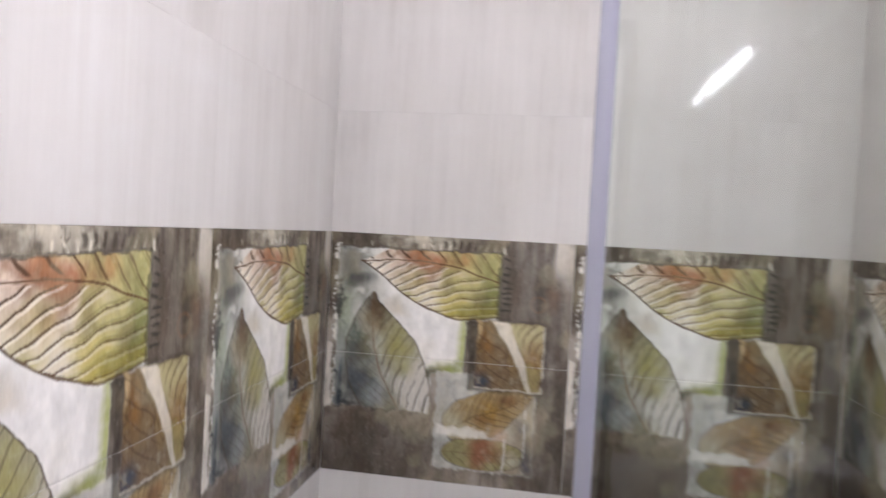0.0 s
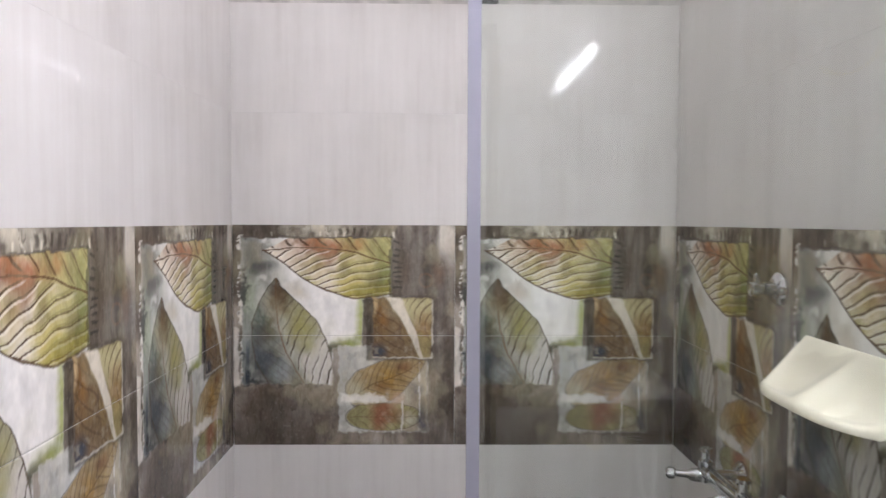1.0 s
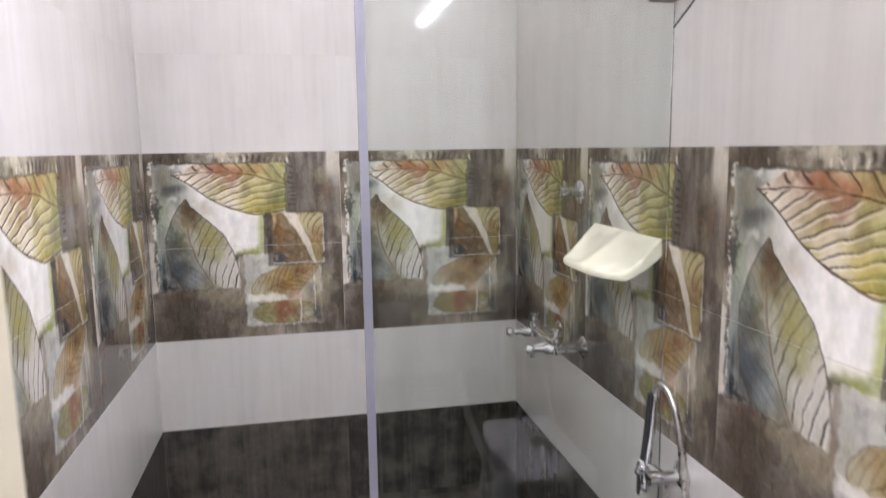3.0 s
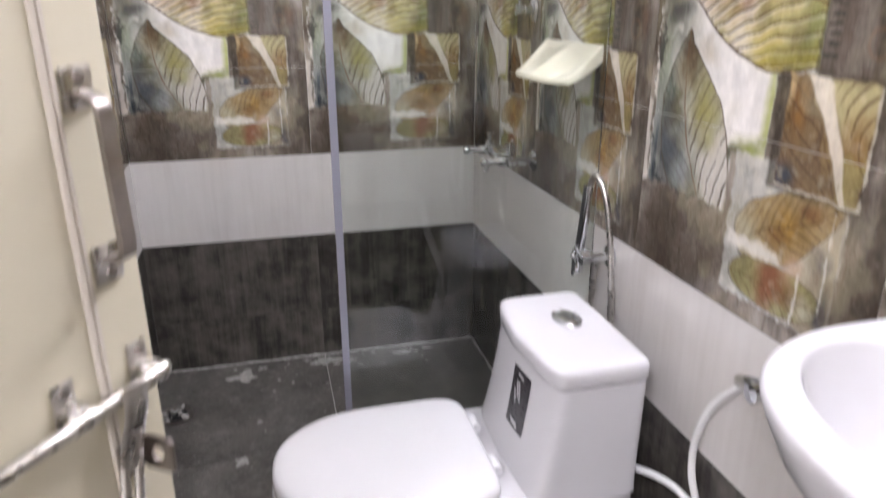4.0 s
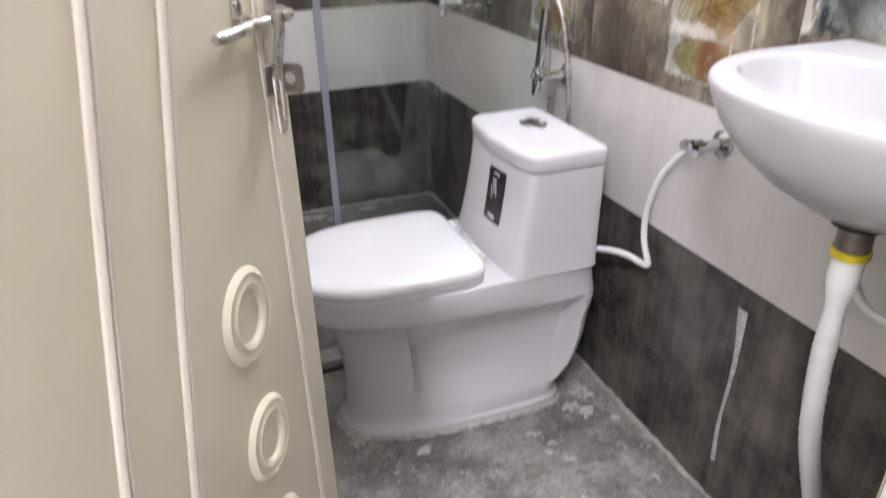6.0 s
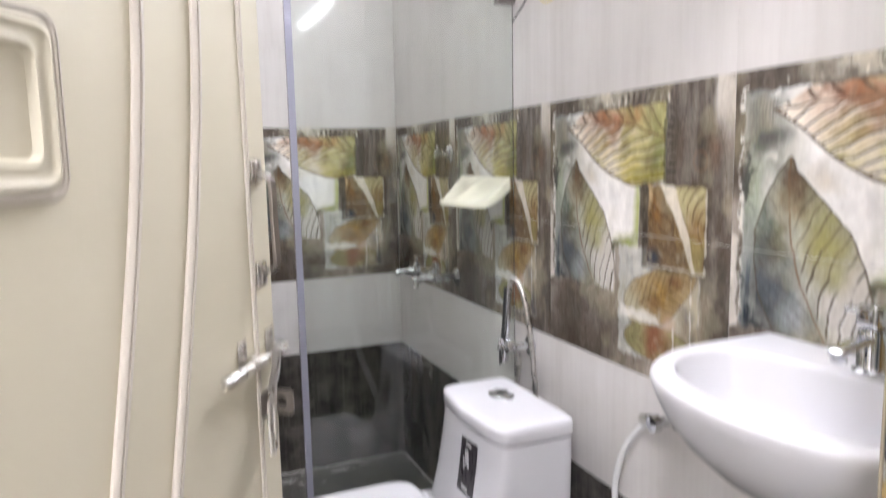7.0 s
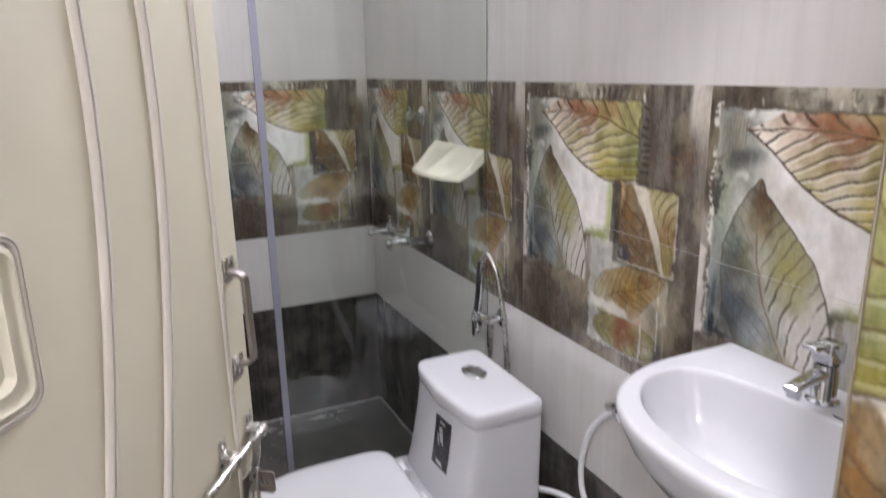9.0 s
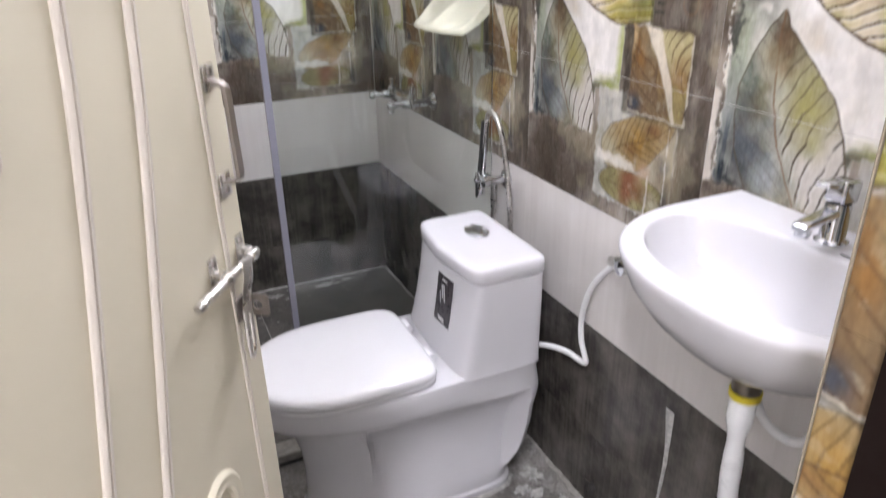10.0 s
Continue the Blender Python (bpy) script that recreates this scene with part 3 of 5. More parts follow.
def deco_mesh(u0, u1, v0, v1, cell=0.0021, gap=0.00042):
    """A 3 cm deep tile whose face carries that piece of the leaf print; local x right, z up, the face at y = 0."""
    w, h = (u1 - u0) * 0.6 - 2 * gap, (v1 - v0) * 0.6 - 2 * gap
    nx, nz = max(2, round(w / cell)), max(2, round(h / cell))
    gx, gz = np.meshgrid(np.linspace(0, 1, nx + 1), np.linspace(0, 1, nz + 1))
    x, z = gap + gx * w, gap + gz * h
    depth = np.zeros_like(x)
    depth[0], depth[-1], depth[:, 0], depth[:, -1] = 0.0008, 0.0008, 0.0008, 0.0008
    co = np.stack([x, depth, z], -1).reshape(-1, 3)
    colors = leaf_print(u0 + gx * (u1 - u0), v1 - gz * (v1 - v0)).reshape(-1, 3)
    idx = np.arange((nx + 1) * (nz + 1)).reshape(nz + 1, nx + 1)
    quads = np.stack([idx[:-1, :-1], idx[:-1, 1:], idx[1:, 1:], idx[1:, :-1]], -1).reshape(-1, 4)
    rim = np.concatenate([idx[0], idx[1:, -1], idx[-1, -2::-1], idx[-2:0:-1, 0]])
    back = co[rim].copy()
    back[:, 1] = TH
    n0 = len(co)
    k = np.arange(len(rim))
    side = np.stack([rim, n0 + k, n0 + np.roll(k, -1), np.roll(rim, -1)], -1)
    co = np.concatenate([co, back])
    colors = np.concatenate([colors, np.tile(rgb(190, 170, 140), (len(rim), 1))])
    me = bpy.data.meshes.new("leaf_tile")
    me.from_pydata(co.tolist(), [], np.concatenate([quads, side]).tolist())
    at = me.color_attributes.new("print", "FLOAT_COLOR", "POINT")
    at.data.foreach_set("color", np.concatenate([colors, np.ones((len(co), 1))], 1).astype(np.float32).ravel())
    me.materials.append(M_PRINT)
    return me


# ---- the shell ----
def structure(name, bm, material, label, category, smooth=0):
    return tagged(part(name, bm, material, None, "", smooth), label, category, kind="structure")


B = 0.12
wall_back = structure("wall_back", box((-TH, TH, 0), (W + TH, TH + B, CEIL)), M_PAINT, "white painted wall above tall glazed tiles", "wall")
wall_left = structure("wall_left", box((-TH - B, -L - 0.13, 0), (-TH, TH + B, CEIL)), M_PAINT, "white painted wall above tall glazed tiles", "wall")
wall_right = structure("wall_right", box((W + TH, -L - 0.13, 0), (W + TH + B, TH + B, CEIL)), M_PAINT, "white painted wall above tall glazed tiles", "wall")
DX0, DX1, DTOP = 0.022, 0.735, 2.1         # the doorway
bm = box((DX1 + 0.012, -L - 0.13, 0), (W + TH, -L - TH, CEIL))
add_box(bm, (-TH, -L - 0.13, DTOP + 0.06), (DX1 + 0.012, -L - TH, CEIL))
wall_front = structure("wall_front", bm, M_PAINT, "white painted wall with a doorway", "wall")
structure("ceiling", box((-TH - B, -L - 0.13, CEIL), (W + TH + B, TH + B, CEIL + 0.1)), M_PAINT, "white painted ceiling", "ceiling")
floor = structure("floor", box((-TH - B, -L - 0.13, -0.1), (W + TH + B, TH + B, 0.0)), M_CEMENT, "grey cement floor slab", "floor")
# mottled grey band above the tiles at the back
structure("trim", box((-TH, TH - 0.008, TILE_TOP), (W + TH, TH, TILE_TOP + 0.028)), M_BAND, "mottled grey band above the tiles", "trim")

# solid black plate imitates the shade inside a small gap
structure("wall_gap", box((0.655, TH - 0.011, TILE_TOP + 0.002), (0.715, TH - 0.0082, TILE_TOP + 0.020), 0.001, 1), M_BLACK, "black plate standing in for a dark gap in the grey band", "wall gap")

# hall outside the doorway
HX0, HX1, HY = -0.9, 2.0, -4.6
FY = -L - 0.13
structure("wall_hall_west", box((HX0 - B, HY, 0), (HX0, FY, CEIL)), M_PAINT, "white painted hall wall", "wall")
structure("wall_hall_east", box((HX1, HY, 0), (HX1 + B, FY, CEIL)), M_PAINT, "white painted hall wall", "wall")
structure("wall_hall_south", box((HX0 - B, HY - B, 0), (HX1 + B, HY, CEIL)), M_PAINT, "white painted hall wall", "wall")
bm = box((HX0 - B, FY, 0), (-TH - B, FY + B, CEIL))
add_box(bm, (W + TH + B, FY, 0), (HX1 + B, FY + B, CEIL))
structure("wall_hall_north", bm, M_PAINT, "white painted hall wall", "wall")
structure("ceiling_hall", box((HX0 - B, HY - B, CEIL), (HX1 + B, FY, CEIL + 0.1)), M_PAINT, "white painted hall ceiling", "ceiling")
structure("floor_hall", box((HX0 - B, HY - B, 0.0), (HX1 + B, FY, FLOOR)), M_FLOOR, "grey slate-look hall floor", "floor")

# door frame
door_frame = thing("door_frame", "dark brown painted wooden door frame", "door frame", kind="structure")
part("post", box((DX1 - 0.012, FY - 0.012, FLOOR), (DX1 + 0.06, -L - 0.043, DTOP + 0.06), 0.004), M_BROWN, door_frame)
part("post", box((-TH, FY - 0.012, FLOOR), (DX0 - 0.012, -L - 0.085, DTOP + 0.06), 0.004), M_BROWN, door_frame)
part("head", box((DX0 - 0.012, FY - 0.012, DTOP), (DX1 - 0.012, -L - 0.043, DTOP + 0.06), 0.004), M_BROWN, door_frame)


# ---- things: lamp ----
def led_tube():
    lamp = thing("wall_light", "white slim LED batten fixed high on the wall", "lamp")
    x, z, y0, y1 = W + TH, 2.225, -1.93, -1.03
    part("housing", box((x - 0.022, y0 - 0.01, z - 0.016), (x, y1 + 0.01, z + 0.016), 0.004), M_WHITEPIPE, lamp)
    bm = bmesh.new()
    lathe(bm, (x - 0.026, y0, z), (0, 1, 0), [(0, 0.0), (0, 0.011), (0.0, 0.013), (y1 - y0, 0.013), (y1 - y0, 0.0)], 14)
    part("diffuser", bm, M_TUBE, lamp, "bright white glowing diffuser")


led_tube()


# unseen fill added in the hall to brighten right wall, toilet and door
def hall_fill():
    lamp = thing("ceiling_fill", "added unseen round fill light on the hall ceiling", "lamp")
    bm = bmesh.new()
    lathe(bm, (-0.45, -3.45, CEIL), (0, 0, -1), [(0, 0.17), (0.03, 0.17), (0.035, 0.16)], 32)
    part("housing", bm, M_WHITEPIPE, lamp)
    bm = bmesh.new()
    lathe(bm, (-0.45, -3.45, CEIL - 0.036), (0, 0, -1), [(0, 0.155), (0.012, 0.15), (0.02, 0.12)], 32)
    part("diffuser", bm, M_HALLFILL, lamp, "glowing diffuser")


hall_fill()


# ---- door ----
def door_leaf():
    hinge, width, height, thick = Vector((0.02, -2.52, FLOOR + 0.012)), 0.627, 1.99, 0.034
    ang = radians(55.5)
    m = Matrix.Translation(hinge) @ Matrix.Rotation(ang, 4, "Z")     # local x along the width, -y the face seen
    door = thing("door_1", "cream painted moulded door standing open inwards", "door", kind="structure")
    door.matrix_world = m
    z0 = -hinge.z                                                       # so that heights below are true heights

    part("leaf", box((0, 0, 0), (width, thick, height), 0.0025), M_DOOR, door)

    def strip(pts, w=0.0062, h=0.0055):
        """Raised double bead along a line on the face."""
        bm = bmesh.new()
        path = [Vector((x, 0, z)) for x, z in pts]
        prof = [(-0.72, 0.0), (-0.80, 0.16), (-1.0, 0.30), (-0.98, 0.7), (-0.7, 1.0), (-0.2, 1.05), (-0.12, 0.45), (0.12, 0.45), (0.2, 1.05), (0.7, 1.0), (0.98, 0.7), (1.0, 0.30), (0.80, 0.16), (0.72, 0.0)]
        loops = []
        for i, q in enumerate(path):
            d = (path[min(i + 1, len(path) - 1)] - path[max(i - 1, 0)]).normalized()
            s = Vector((d.z, 0, -d.x))
            loops.append([q + s * (a * w) + Vector((0, -b * h + 0.0006, 0)) for a, b in prof])
        return rings(bm, loops, close=False, caps=False)

    zs = [0.1 + 1.93 * k / 60 for k in range(61)]
    bow = lambda z: 0.55 * (z - 1.53) ** 2 / (1 + 2.2 * (z - 1.53) ** 2)
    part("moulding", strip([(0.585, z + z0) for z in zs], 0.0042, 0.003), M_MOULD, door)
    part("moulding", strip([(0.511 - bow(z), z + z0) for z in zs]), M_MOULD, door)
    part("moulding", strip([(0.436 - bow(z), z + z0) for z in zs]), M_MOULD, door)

    def panel(x0, x1, za, zb):
        """Raised rectangular frame round a sunk field."""
        r = 0.012
        pts = []
        for cx, cz, a0 in ((x1 - r, zb - r, 0), (x0 + r, zb - r, 90), (x0 + r, za + r, 180), (x1 - r, za + r, 270)):
            pts += [(cx + r * math.cos(radians(a0 + k * 18)), cz + r * math.sin(radians(a0 + k * 18))) for k in range(6)]
        bm = bmesh.new()
        prof = [(0.0, -0.0006), (0.003, 0.006), (0.006, 0.0075), (0.009, 0.005), (0.013, 0.0045), (0.017, 0.0065), (0.020, 0.0015), (0.024, 0.001)]
        c = Vector(((x0 + x1) / 2, 0, (za + zb) / 2))
        loops = []
        for off, h in prof:
            kx, kz = 1 - off / ((x1 - x0) / 2), 1 - off / ((zb - za) / 2)
            loops.append([Vector((c.x + (x - c.x) * kx, -h, c.z + (z - c.z) * kz + z0)) for x, z in pts])
        return rings(bm, loops)

    for za in (1.689, 1.517, 1.345):
        field = part("panel", panel(0.11, 0.349, za, za + 0.104), M_DOOR, door)
        pts = []
        for cx, cz, a0 in ((0.337, za + 0.092, 0), (0.122, za + 0.092, 90), (0.122, za + 0.012, 180), (0.337, za + 0.012, 270)):
            pts += [(cx + 0.013 * math.cos(radians(a0 + k * 15)), cz + 0.013 * math.sin(radians(a0 + k * 15)) + z0) for k in range(7)]
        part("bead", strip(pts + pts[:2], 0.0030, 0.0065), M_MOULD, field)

    def ring(x, z, r):
        bm = bmesh.new()
        prof = [(-0.011, 0.0), (-0.009, 0.0045), (-0.005, 0.006), (0.0, 0.004), (0.005, 0.0055), (0.009, 0.003), (0.011, 0.0)]
        n = 40
        loops = []
        for k in range(n + 1):
            a = 2 * math.pi * k / n
            loops.append([Vector((x + (r * 0.80 + o) * math.cos(a), -h + 0.0006, z + z0 + (r + o) * math.sin(a))) for o, h in prof])
        rings(bm, loops, close=False, caps=False)
        bmesh.ops.remove_doubles(bm, verts=bm.verts, dist=0.0001)
        return bm

    for z, r in ((0.940, 0.036), (0.802, 0.035), (0.672, 0.032)):
        part("moulding", ring(0.498, z, r), M_DOOR, door)

    # pull handle: a flat strap bent out from two screwed feet
    hx, za, zb = 0.602, 1.256, 1.352
    pull = part("handle", add_box(box((hx - 0.010, -0.003, zb - 0.009 + z0), (hx + 0.010, 0.0, zb + 0.014 + z0), 0.001),
                                  (hx - 0.010, -0.003, za - 0.014 + z0), (hx + 0.010, 0.0, za + 0.009 + z0), 0.001), M_STEEL, door, "brushed steel pull handle")
    bm = bmesh.new()
    loops = []
    line = [(-0.001, zb), (-0.013, zb - 0.003), (-0.0165, zb - 0.006), (-0.0175, zb - 0.012), (-0.018, (za + zb) / 2), (-0.019, za + 0.011), (-0.018, za + 0.005), (-0.0135, za + 0.002), (-0.001, za)]
    for i, (y, z) in enumerate(line):
        py, pz = line[max(i - 1, 0)]
        qy, qz = line[min(i + 1, len(line) - 1)]
        d = Vector((0, qy - py, qz - pz)).normalized()
        o = Vector((0, d.z, -d.y)) * 0.0018
        q = Vector((hx, y, z + z0))
        side = Vector((0.0058, 0, 0))
        loops.append([q + side * 0.9 + o, q + side, q + side * 0.9 - o, q - side * 0.9 - o, q - side, q - side * 0.9 + o])
    rings(bm, loops)
    part("grip", bm, M_DARKSTEEL, pull)
    for z in (zb + 0.008, za - 0.008):
        bm = bmesh.new()
        lathe(bm, (hx, -0.003, z + z0), (0, -1, 0), [(0, 0.0038), (0.0015, 0.0034), (0.0022, 0.0012)], 12)
        part("screw", bm, M_DARKSTEEL, pull)

    # sliding bolt in two bent brackets, with its hanging hasp
    bz, by = 1.176, -0.013
    bolt = part("bolt", lathe(bmesh.new(), (0.500, by, bz - 0.002 + z0), (1, 0, 0.01), [(0, 0.0), (0, 0.0036), (0.002, 0.0044), (0.066, 0.0044), (0.068, 0.0039), (0.070, 0.0044), (0.122, 0.0044), (0.124, 0.0036), (0.124, 0)], 18), M_STEEL, door, "brushed steel sliding bolt")
    for x in (0.556, 0.612):
        bm = box((x - 0.0075, -0.002, bz - 0.005 + z0), (x + 0.0075, 0.0, bz + 0.021 + z0), 0.0008)
        lathe(bm, (x - 0.0075, by, bz - 0.001 + z0), (1, 0, 0), [(0, 0.0045), (0.0, 0.0056), (0.015, 0.0056), (0.015, 0.0045)], 18)
        add_box(bm, (x - 0.0075, by + 0.002, bz + 0.003 + z0), (x + 0.0075, 0.0, bz + 0.006 + z0))
        part("bracket", bm, M_STEEL, bolt)
        bm = bmesh.new()
        lathe(bm, (x, -0.002, bz + 0.0145 + z0), (0, -1, 0), [(0, 0.0036), (0.0015, 0.0032), (0.0022, 0.0012)], 12)
        part("screw", bm, M_DARKSTEEL, bolt)
    bm = bmesh.new()
    sweep(bm, spline([(0.591, by - 0.005, bz + 0.005 + z0), (0.589, by - 0.005, bz - 0.013 + z0), (0.584, by - 0.003, bz - 0.032 + z0), (0.580, by - 0.003, bz - 0.049 + z0)], 6), 0.0095, 10, 0.22)
    for dx in (-0.0055, 0.0055):
        sweep(bm, spline([(0.580 + dx, by - 0.003, bz - 0.046 + z0), (0.576 + dx, by - 0.005, bz - 0.063 + z0), (0.570 + dx * 0.9, by - 0.008, bz - 0.078 + z0), (0.564 + dx * 0.3, by - 0.010, bz - 0.090 + z0)], 6), 0.0034, 10, 0.7)
    part("hasp", bm, M_STEEL, bolt)
    # staple plate standing out from the door, with a round hole
    bm = bmesh.new()
    px, py, pz, n = 0.602, -0.0165, 1.124, 24
    outer, inner = [], []
    for k in range(n):
        a = 2 * math.pi * (k + 0.5) / n
        c, q = math.cos(a), math.sin(a)
        f = 0.0125 / max(abs(c), abs(q))
        outer.append((c * f, q * f))
        inner.append((c * 0.0052, q * 0.0052))
    loops = []
    for ring_pts, x in ((inner, px - 0.001), (outer, px - 0.001), (outer, px + 0.001), (inner, px + 0.001), (inner, px - 0.001)):
        loops.append([Vector((x, py + a, pz + b + z0)) for a, b in ring_pts])
    rings(bm, loops, caps=False)
    bmesh.ops.remove_doubles(bm, verts=bm.verts, dist=0.0001)
    add_box(bm, (px - 0.020, -0.004, pz - 0.0125 + z0), (px + 0.001, 0.0, pz + 0.0125 + z0), 0.001)
    part("staple_plate", bm, M_DARKSTEEL, bolt, "worn steel staple plate with a round hole")
    # hinges
    for z in (0.3, 1.05, 1.8):
        bm = bmesh.new()
        lathe(bm, (0.0, -0.006, z + z0), (0, 0, 1), [(0, 0.0), (0, 0.006), (0.09, 0.006), (0.09, 0)], 12)
        part("hinge", bm, M_STEEL, door)


door_leaf()


# ---- shower screen ----
GY = -1.01


def shower_screen():
    scr = thing("shower_screen", "clear greenish frameless glass shower screen", "shower screen")
    pane = part("pane", box((0.594, GY - 0.004, KERB), (W - 0.002, GY + 0.004, 2.052), 0.0012, 1), M_GLASS, scr, "clear greenish tempered glass")
    pane.visible_shadow = False
    bm = bmesh.new()
    prof = [(0.582, -0.008), (0.598, -0.008), (0.598, -0.0045), (0.592, -0.0045), (0.592, 0.0045), (0.598, 0.0045), (0.598, 0.008), (0.582, 0.008)]
    rings(bm, [[Vector((x, GY + y, z)) for x, y in prof] for z in (KERB, 2.052)])
    part("seal_strip", bm, M_SEAL, scr, "translucent lavender plastic seal strip")
    clamp = part("clamp", box((W - 0.052, GY - 0.018, 1.777), (W - 0.001, GY - 0.0045, 1.829), 0.0015), M_DARKSTEEL, scr, "square steel glass clamp")
    part("clamp_back", box((W - 0.052, GY + 0.0045, 1.777), (W - 0.001, GY + 0.016, 1.829), 0.0015), M_DARKSTEEL, clamp)
    clamp = part("clamp", box((W - 0.052, GY - 0.018, 0.30), (W - 0.001, GY - 0.0045, 0.352), 0.003), M_STEEL, scr, "square steel glass clamp")
    part("clamp_back", box((W - 0.052, GY + 0.0045, 0.30), (W - 0.001, GY + 0.016, 0.352), 0.003), M_STEEL, clamp)


def shower_rail():
    rail = thing("stabiliser_rail", "round chrome rail across the shower top", "rail")
    y, z = GY - 0.022, 2.066
    bm = bmesh.new()
    lathe(bm, (0.0, y, z), (1, 0, 0), [(0, 0.0), (0, 0.0105), (W, 0.0105), (W, 0.0)], 20)
    part("bar", bm, M_CHROME, rail)
    for x, d in ((W, -1), (0.0, 1)):
        bm = bmesh.new()
        lathe(bm, (x, y, z), (d, 0, 0), [(0, 0.0), (0, 0.021), (0.01, 0.021), (0.012, 0.016), (0.045, 0.016), (0.047, 0.011)], 24)
        part("end_cap", bm, M_STEEL, rail)
    bm = bmesh.new()
    lathe(bm, (0.668, y, z), (1, 0, 0), [(0, 0.011), (0, 0.016), (0.022, 0.016), (0.022, 0.011)], 20)
    add_box(bm, (0.671, y - 0.010, z - 0.047), (0.687, y + 0.030, z - 0.012), 0.003)
    part("glass_bracket", bm, M_STEEL, rail)


shower_screen()
shower_rail()


def rain_shower():
    sh = thing("rain_shower", "square chrome rain shower head on a wall arm", "shower head")
    ya, z = -0.64, 2.228
    bm = bmesh.new()
    lathe(bm, (W + TH, ya, z), (-1, 0, 0), [(0, 0.0), (0, 0.034), (0.006, 0.034), (0.012, 0.024), (0.014, 0.012)], 28)
    part("flange", bm, M_CHROME, sh)
    part("arm", box((0.912, ya - 0.014, z - 0.014), (W + TH - 0.01, ya + 0.014, z + 0.014), 0.003), M_CHROME, sh)
    bm = bmesh.new()
    lathe(bm, (0.942, ya, z - 0.012), (0, 0, -1), [(0, 0.011), (0.03, 0.011), (0.032, 0.017), (0.048, 0.017)], 18)
    part("joint", bm, M_CHROME, sh)
    head = part("head", box((0.867, ya - 0.075, z - 0.066), (1.017, ya + 0.075, z - 0.058), 0.003), M_CHROME, sh)
    bm = bmesh.new()
    for i in range(9):
        for j in range(9):
            lathe(bm, (0.886 + i * 0.014, ya - 0.056 + j * 0.014, z - 0.066), (0, 0, -1), [(0, 0.0026), (0.003, 0.0020), (0.003, 0.0)], 6)
    tagged(part("nozzles", bm, M_PORT, head), kind="stuff")


rain_shower()


def cables():
    for name, material, label, pts, r in (
        ("cable", M_YWIRE, "loose yellow electric wire hanging on the tiles",
         [(1.215, -1.19, 2.12), (1.186, -1.175, 2.085), (1.183, -1.125, 2.01), (1.188, -1.122, 1.92), (1.190, -1.132, 1.84), (1.188, -1.165, 1.765), (1.184, -1.215, 1.742), (1.176, -1.262, 1.748), (1.168, -1.292, 1.765)], 0.0022),
        ("cable", M_BWIRE, "loose black electric wire hanging on the tiles",
         [(1.215, -1.20, 2.12), (1.188, -1.215, 2.08), (1.184, -1.218, 1.985), (1.188, -1.15, 1.925), (1.190, -1.142, 1.86), (1.188, -1.135, 1.805), (1.182, -1.105, 1.762), (1.180, -1.072, 1.740), (1.176, -1.048, 1.722)], 0.002),
        ("cable", M_WHITEPIPE, "white cable looping on the painted wall",
         [(1.222, -0.62, 2.30), (1.220, -0.56, 2.34), (1.215, -0.45, 2.31), (1.21, -0.36, 2.30), (1.20, -0.2, 2.33), (1.19, -0.1, 2.42)], 0.004)):
        bm = bmesh.new()
        sweep(bm, spline(pts, 8), r, 8)
        tagged(part(name, bm, material), label, "cable")


cables()


# ---- shower fittings ----
def soap_dish():
    """Moulded double dish: back on the wall, two hollows, a rounded lip."""
    dish = thing("soap_dish", "cream plastic double soap dish on the wall", "soap dish")
    y0, y1, n, mrow = -0.985, -0.655, 48, 14
    bm = bmesh.new()

    def top(i, j):
        a, b = i / n, j / mrow                      # along the wall, out from it
        out = 0.118 * (1 - 0.35 * abs(2 * a - 1) ** 3.5)
        y = y0 + (y1 - y0) * (0.5 + (a - 0.5) * (1 - 0.05 * b * b))
        x = W - out * b
        z = 1.312 - 0.078 * b
        half = (a * 2) % 1 if a < 1 else 1
        dip = math.sin(math.pi * min(max((half - 0.06) / 0.88, 0), 1)) ** 0.5 * math.sin(math.pi * min(max((b - 0.08) / 0.84, 0), 1)) ** 0.6
        return Vector((x, y, z - 0.026 * dip))

    def under(i, j):
        p = top(i, j)
        a, b = i / n, j / mrow
        p.z = 1.312 - 0.078 * b - 0.008 - 0.050 * (1 - b ** 1.6) * (1 - 0.45 * abs(2 * a - 1) ** 2.5)
        return p

    loops = []
    for i in range(n + 1):
        loops.append([top(i, j) for j in range(mrow + 1)] + [under(i, j) for j in range(mrow, -1, -1)])
    rings(bm, loops)
    part("dish", bm, M_CREAM, dish, smooth=70)


soap_dish()


def stop_valve():
    v = thing("stop_valve", "round chrome concealed stop valve knob", "valve")
    y, z = -0.560, 1.384
    bm = bmesh.new()
    lathe(bm, (W, y, z), (-1, 0, 0), [(0, 0), (0, 0.032), (0.004, 0.032), (0.010, 0.024), (0.012, 0.014), (0.03, 0.013)], 28)
    part("flange", bm, M_CHROME, v)
    bm = bmesh.new()
    lathe(bm, (W - 0.03, y, z), (-1, 0, 0), [(0, 0.010), (0.004, 0.012), (0.012, 0.011), (0.015, 0.0145), (0.026, 0.0145), (0.028, 0.010), (0.028, 0)], 24)
    add_box(bm, (W - 0.050, y - 0.004, z), (W - 0.040, y + 0.004, z + 0.030), 0.002)
    part("knob", bm, M_CHROME, v)


stop_valve()


